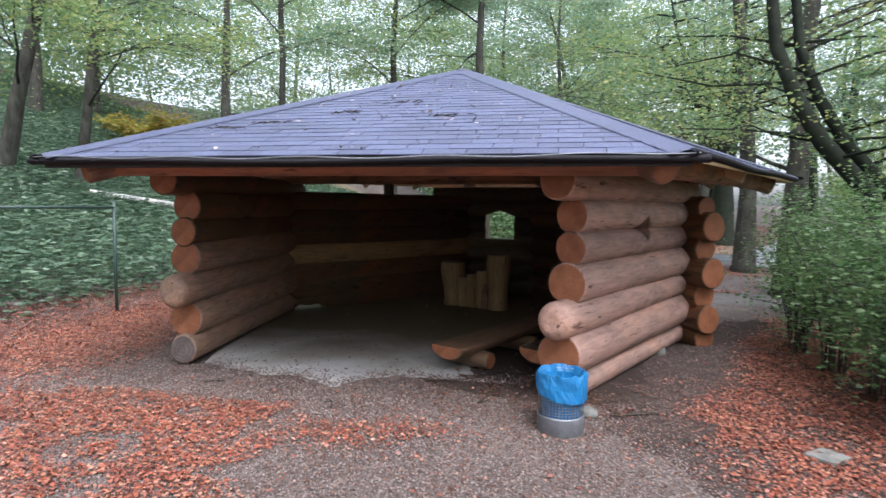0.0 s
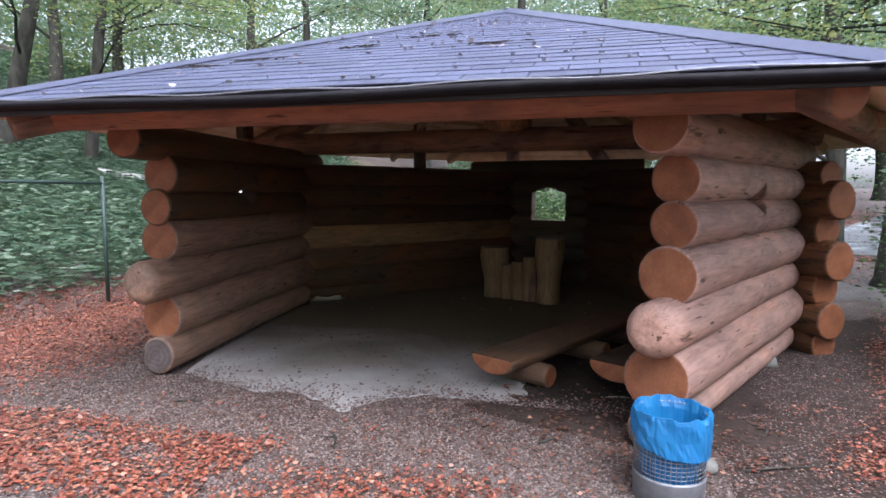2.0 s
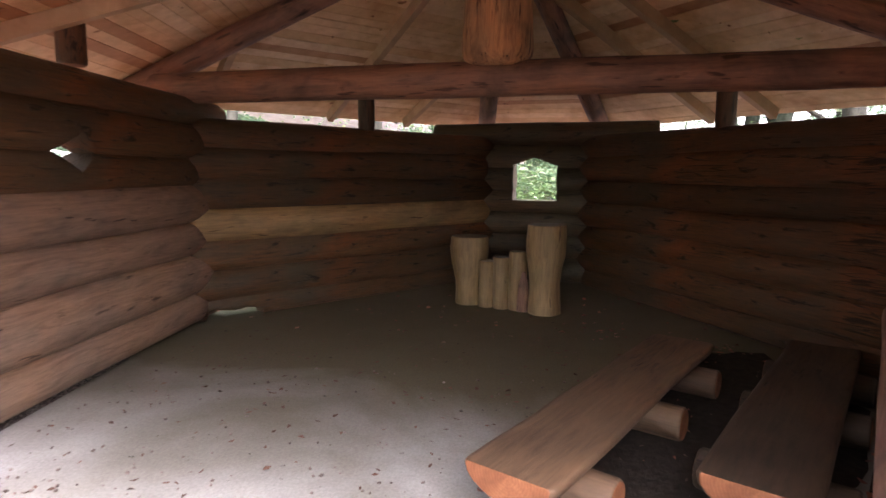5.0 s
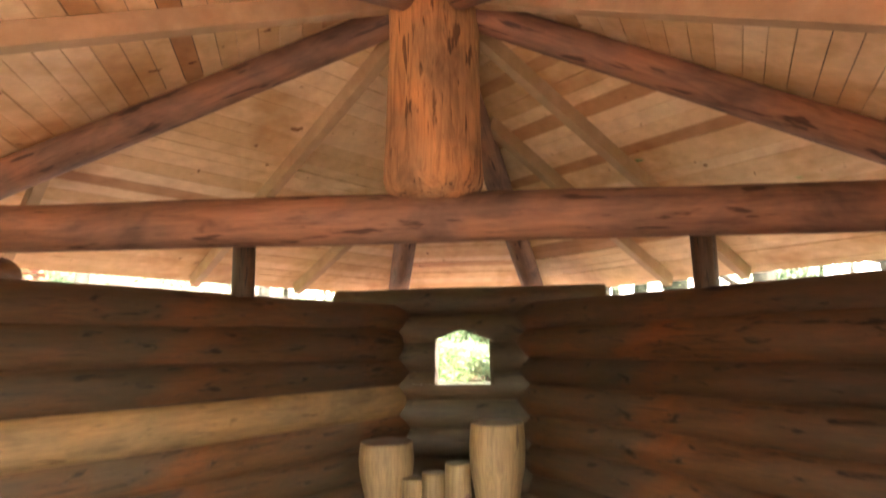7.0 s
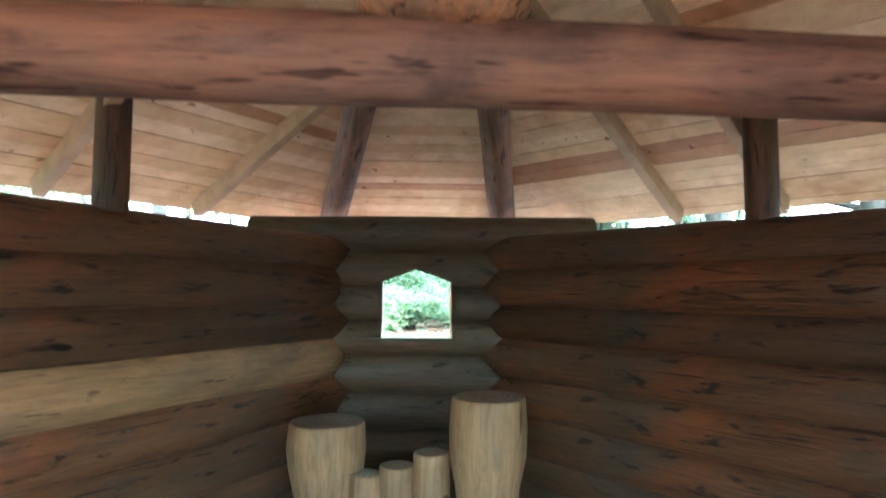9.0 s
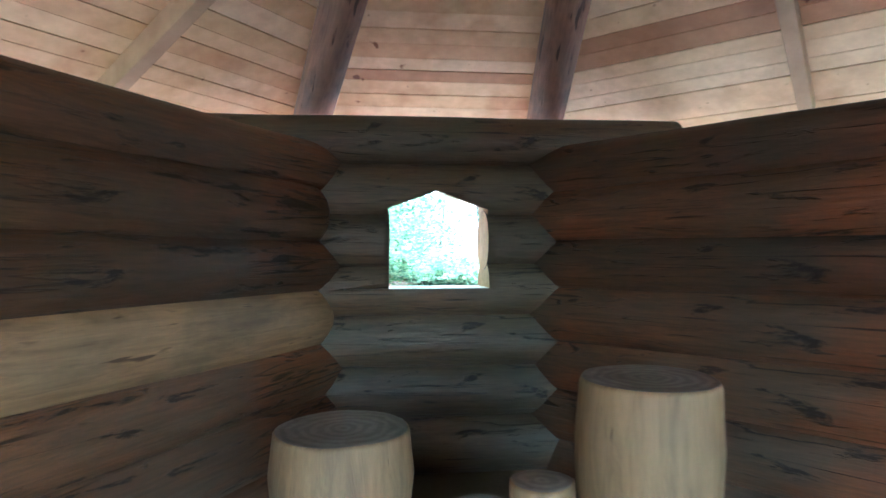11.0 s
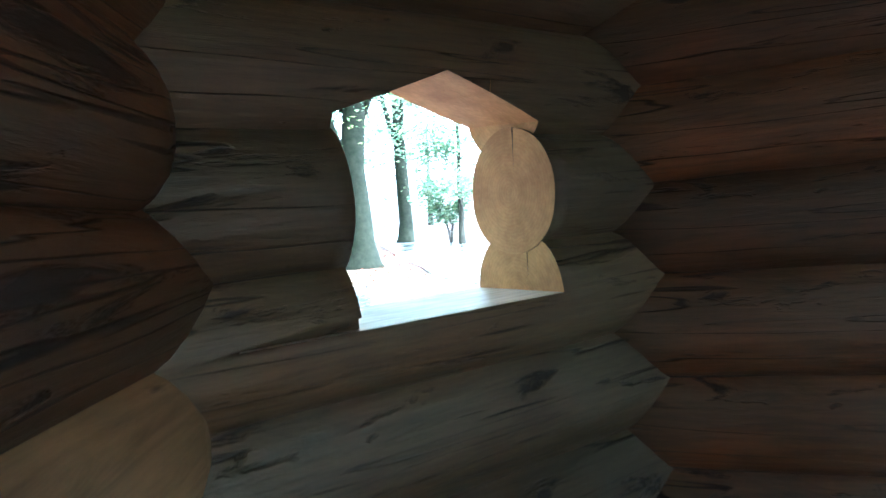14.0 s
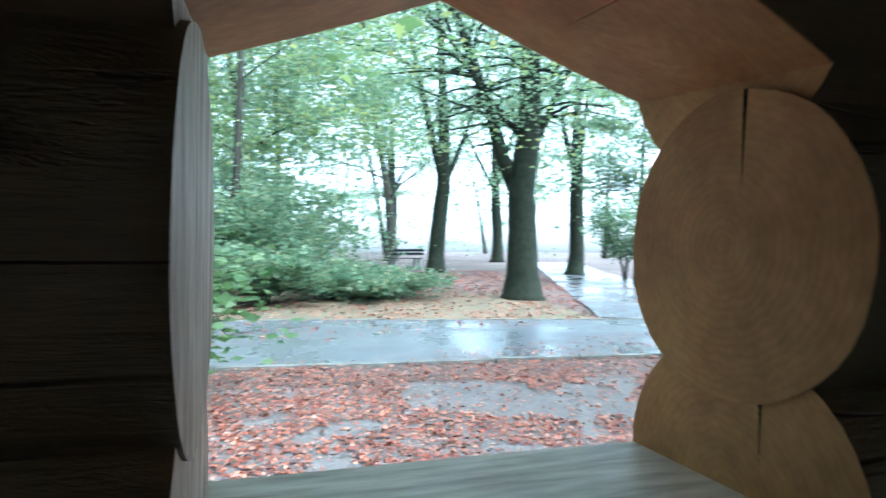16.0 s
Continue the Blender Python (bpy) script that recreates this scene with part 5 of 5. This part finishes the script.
cs, nr = scatter(150000, -4.5, 4.2, 2.2, 8.5, open_ground, 340, 0.003)
tagged(stones("gravel", cs, nr, 0.0085), "loose brown and grey gravel stones", "gravel", kind="stuff")


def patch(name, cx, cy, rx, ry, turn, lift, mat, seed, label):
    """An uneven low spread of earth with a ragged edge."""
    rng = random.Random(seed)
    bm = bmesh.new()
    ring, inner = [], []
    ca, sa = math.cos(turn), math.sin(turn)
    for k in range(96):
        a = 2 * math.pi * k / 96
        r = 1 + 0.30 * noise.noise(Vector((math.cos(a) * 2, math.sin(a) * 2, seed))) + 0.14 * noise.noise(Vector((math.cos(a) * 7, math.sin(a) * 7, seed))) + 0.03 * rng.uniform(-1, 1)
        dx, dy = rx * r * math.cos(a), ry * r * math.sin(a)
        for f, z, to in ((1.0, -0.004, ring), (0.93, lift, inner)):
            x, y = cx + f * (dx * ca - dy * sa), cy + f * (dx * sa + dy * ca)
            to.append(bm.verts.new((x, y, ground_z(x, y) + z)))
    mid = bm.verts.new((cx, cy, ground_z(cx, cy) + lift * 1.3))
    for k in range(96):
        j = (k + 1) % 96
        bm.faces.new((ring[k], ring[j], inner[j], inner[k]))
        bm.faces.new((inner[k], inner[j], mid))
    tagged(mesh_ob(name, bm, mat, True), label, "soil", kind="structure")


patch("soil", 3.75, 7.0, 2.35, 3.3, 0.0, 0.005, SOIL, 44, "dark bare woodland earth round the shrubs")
patch("soil_drift", 1.15, 6.42, 1.05, 0.42, -0.12, 0.0165, GRIT, 47, "brown earth trodden over the broken slab edge")


def edge_y(x):
    return float(np.interp(x, [p[0] for p in FLOOR[3:17]], [p[1] for p in FLOOR[3:17]]))


def slab_edge(x, y):
    d = y - edge_y(x)
    return 0.0 if d < -0.02 else math.exp(-d / 0.10) + 0.012


cs, nr = scatter(26000, -2.3, 1.3, 6.15, 8.6, slab_edge, 341)
cs[:, 2] = 0.018
tagged(stones("gravel", cs, nr, 0.010), "gravel kicked over the edge of the slab", "gravel", kind="stuff")


def crumbs(x, y):
    n = noise.noise(Vector((x * 3, y * 3, 2)))
    return (0.5 + n) * math.exp(-((x - 0.95) / 0.9) ** 2 - ((y - 6.15) / 0.5) ** 2)


cs, nr = scatter(26000, -3.5, 4.0, 2.0, 7.0, open_ground, 343, 0.010, 0.004)
tagged(leaves_mesh("leaf_litter", cs, 0.021, LEAF_CRUMB, nr, flat=0.7), "dark crumbled leaf bits among the gravel", "leaf litter", kind="stuff")
cs, nr = scatter(5200, -0.6, 2.2, 5.2, 7.0, crumbs, 342, 0.026, 0.006)
tagged(leaves_mesh("leaf_litter", cs, 0.034, LEAF_CRUMB, nr, flat=0.85), "dark brown broken leaves before the benches", "leaf litter", kind="stuff")

# ---- path behind the hut ----
def strip(name, p, q, width, z, mat, label, cat):
    p, q = Vector(p), Vector(q)
    d = (q - p).normalized()
    s = Vector((-d.y, d.x))
    n, m = int((q - p).length / 0.6), 6
    vs, fs = [], []
    for i in range(n + 1):
        c = p.lerp(q, i / n)
        for j in range(m + 1):
            w = c + s * width * (j / m - 0.5)
            vs.append((w.x, w.y, ground_z(w.x, w.y) + z))
    for i in range(n):
        for j in range(m):
            a = i * (m + 1) + j
            fs.append((a, a + m + 1, a + m + 2, a + 1))
    me = bpy.data.meshes.new(name)
    me.from_pydata(vs, [], fs)
    me.materials.append(mat)
    ob = new(name, me)
    me.polygons.foreach_set("use_smooth", [True] * len(fs))
    return tagged(ob, label, cat, kind="structure")


PD = Vector((0.95, -0.31)).normalized()
PC = Vector((3.9, 19.2))
PS = Vector((-PD.y, PD.x))
strip("path", PC - PD * 16, PC + PD * 26, 3.0, 0.03, ASPHALT, "wet grey asphalt path with puddled sheen", "path")
strip("path_branch", (8.7, 19.15), (23.2, 40.9), 2.74, 0.034, ASPHALT, "pale wet path leading off between the trees", "path")
strip("grass_verge", PC + PS * 4.0 - PD * 15, PC + PS * 4.0 + PD * 3.2, 4.9, 0.012, GRASS, "thin olive autumn grass beyond the path", "grass")
strip("soil_verge", Vector((1.2, 15.2)) - PD * 9, Vector((1.2, 15.2)) + PD * 12, 4.3, 0.008, GREY_EARTH, "grey trodden earth between hut and path", "soil")
kerb = empty("kerb", (PC.x, PC.y, ground_z(*PC)), label="flush grey stone edging along the asphalt path", category="kerb", kind="structure")
bm = bmesh.new()
box(bm, -0.49, 0.49, -0.04, 0.04, -0.12, 0.045, 0.008)
kme = bpy.data.meshes.new("edging_stone")
bm.to_mesh(kme)
bm.free()
kme.materials.append(STONE)
for side in (-1.54, 1.54):
    for i in range(-6, 12):
        c = PC + PD * i + PS * side
        if side > 0 and i > 4:
            continue
        ob = new("edging_stone", kme)
        ob.matrix_basis = Matrix.Translation((c.x, c.y, ground_z(c.x, c.y))) @ Matrix.Rotation(math.atan2(PD.y, PD.x), 4, "Z")
        child_of(ob, kerb)

# park bench far down the path
pb = empty("park_bench", (11.3, 36.7, ground_z(11.3, 36.7)), label="dark slatted park bench beside the far path", category="bench")
pb.rotation_euler = (0, 0, radians(-60))
for i in range(3):
    bm = bmesh.new()
    box(bm, -0.9, 0.9, -0.25 + i * 0.15, -0.13 + i * 0.15, 0.43, 0.47, 0.006)
    part("seat_slat", bm, FELT, pb)
for i in range(2):
    bm = bmesh.new()
    box(bm, -0.9, 0.9, 0.24, 0.28, 0.6 + i * 0.16, 0.72 + i * 0.16, 0.006)
    part("back_slat", bm, FELT, pb)
for x in (-0.7, 0.7):
    bm = bmesh.new()
    box(bm, x - 0.04, x + 0.04, -0.25, 0.24, 0.0, 0.43, 0.006)
    part("leg", bm, STONE, pb)

# fallen birch stem on the bank, stone by the wall, drain cover
log_between("birch_log", (-8.75, 13.3, ground_z(-8.75, 13.3) + 0.2), (-6.4, 16.9, ground_z(-6.4, 16.9) + 0.2), 0.085, 411, (BIRCH, END_PALE))
tagged(bpy.data.objects["birch_log"], "pale fallen birch trunk on the green bank", "fallen trunk")
for x, y, r in ((1.50, 5.75, 0.075), (2.55, 8.0, 0.10)):
    bm = bmesh.new()
    bmesh.ops.create_icosphere(bm, subdivisions=3, radius=r)
    for v in bm.verts:
        v.co *= 1 + 0.25 * noise.noise(v.co * 9 + Vector((x, y, 0)))
        v.co.z = max(v.co.z * 0.7, -0.03)
    st = mesh_ob("stone", bm, STONE, True)
    st.location = (x, y, 0.03)
    tagged(st, "rounded grey stone on the gravel", "stone")
bm = bmesh.new()
box(bm, -0.11, 0.11, -0.10, 0.10, -0.02, 0.02, 0.01)
cv = mesh_ob("drain_cover", bm, STONE)
cv.matrix_basis = pose(3.02, 5.16, 0.012, 0, 0, 35)
tagged(cv, "small weathered grey concrete cover among fallen leaves", "drain cover")

rng = random.Random(70)
for x, y, ln, ang in ((1.72, 5.75, 0.45, 0.3), (1.95, 6.2, 0.3, 1.2), (-0.6, 5.6, 0.22, 2.0), (0.6, 5.9, 0.18, 0.7), (2.3, 5.2, 0.35, 2.6), (-2.0, 6.1, 0.2, 0.2)):
    d = Vector((math.cos(ang), math.sin(ang), 0))
    p = Vector((x, y, 0.016))
    tb = [([p, p + d * ln * 0.5 + Vector((0.02, 0.015, 0.006)), p + d * ln], [0.008, 0.007, 0.003], 5),
          ([p + d * ln * 0.5 + Vector((0.02, 0.015, 0.006)), p + d * ln * 0.7 + Vector((-d.y, d.x, 0)) * 0.08 + Vector((0, 0, 0.012))], [0.005, 0.002], 4)]
    tagged(tubes_mesh("fallen_twig", tb, BARK), "dry brown twig lying on the gravel", "twig")

# twigs and pale leaves on the roof, by the slope of its front
a0, u0, v0, n0, l0 = face_frame(0)
nr = np.random.default_rng(350)
cs = [a0 + u0 * (l0 * 0.5 + (nr.random() - 0.5) * l0 * 0.8 * (1 - f)) + v0 * (4.2 * f) + n0 * 0.025 for f in nr.uniform(0.02, 0.8, 130)]
tagged(leaves_mesh("roof_litter", np.array(cs), 0.045, LEAF_PALE, nr, flat=0.9), "few pale dead leaves lying on the shingles", "leaf litter", kind="stuff")
for f, g in ((0.52, 0.47), (0.30, 0.26), (0.62, 0.30), (0.42, 0.36), (0.24, 0.22)):
    tubes = []
    for _ in range(16):
        c = a0 + u0 * (l0 * f + nr.normal(0, 0.11)) + v0 * (4.2 * g + nr.normal(0, 0.03)) + n0 * 0.024
        dv = (u0 * nr.uniform(-1, 1) + v0 * nr.uniform(-0.8, 0.8)) * 0.06
        tubes.append(([c - dv, c + n0 * 0.006, c + dv], [0.002, 0.005, 0.002], 4))
    tagged(tubes_mesh("twigs", tubes, DIRT), "small heap of dark twigs on the shingles", "twigs", kind="stuff")
pts = [EAVE[0].lerp(EAVE[1], f) + Vector((0.02, -0.09, 0.0 - 0.02 * math.sin(f * 3.1) + 0.008 * math.sin(f * 31))) for f in np.linspace(-0.01, 1.0, 40)]
cab = tubes_mesh("cable", [(pts, [0.0042] * 40, 6)], GALV)
tagged(cab, "thin pale cable strung along the front gutter", "cable")

# ---- shingles ----
def shingle_mesh():
    bm = bmesh.new()
    box(bm, -0.5, 0.5, 0.0, 1.0, 0.0, 1.0)
    me = bpy.data.meshes.new("shingle")
    bm.to_mesh(me)
    bm.free()
    me.materials.append(SHINGLE)
    return me


SM = shingle_mesh()
rest = bmesh.new()
rng = random.Random(12)
for i in range(6):
    a, u, v, n, length = face_frame(i)
    ap = APEX - a
    h, xa = ap.dot(v), ap.dot(u)
    row, s = 0, -0.02
    while s < h - 0.1:
        f0 = min(1.0, (max(0, s) + 0.14) / h)
        x0, x1 = xa * f0, length + (xa - length) * f0
        off = (row % 2) * 0.165 + rng.uniform(-0.02, 0.02)
        x = math.floor(x0 / 0.33) * 0.33 + off - 0.33
        while x < x1:
            lo, hi = max(x + 0.004, x0), min(x + 0.326, x1)
            x += 0.33
            if hi - lo < 0.06:
                continue
            tilt = math.radians(1.6)
            vv, nn = v * math.cos(tilt) - n * math.sin(tilt), n * math.cos(tilt) + v * math.sin(tilt)
            m = Matrix((u * (hi - lo), vv * 0.175, nn * 0.006)).transposed().to_4x4()
            m.translation = a + u * ((lo + hi) / 2) + v * s + n * (0.007 + rng.uniform(0, 0.0025))
            if i == 0:
                ob = new("shingle", SM)
                ob.parent = roof
                ob.matrix_basis = m
            else:
                vsn = [rest.verts.new(m @ Vector(c.co)) for c in SM.vertices]
                for p in SM.polygons:
                    rest.faces.new([vsn[k] for k in p.vertices])
        s += 0.146
        row += 1
for i in range(6):
    e = EAVE[i]
    n1, n2 = face_frame(i)[3], face_frame((i - 1) % 6)[3]
    L = (APEX - e).length
    d = (APEX - e).normalized()
    s = 0.0
    wdt = 0.17
    u1 = n1.cross(d).normalized()
    u2 = n2.cross(d).normalized()
    while s < L - 0.1:
        p0, p1 = e + d * s, e + d * min(L, s + 0.2)
        nn = (n1 + n2).normalized()
        A, B = ([p - u1 * wdt + nn * 0.020, p + nn * 0.036, p + u2 * wdt + nn * 0.020] for p in (p0, p1))
        va = [rest.verts.new(q) for q in A]
        vb = [rest.verts.new(q) for q in B]
        for k in range(2):
            rest.faces.new((va[k], va[k + 1], vb[k + 1], vb[k]))
        s += 0.2
tagged(part("shingle_courses", rest, SHINGLE, roof, "courses of blue-grey shingles"), kind="stuff")
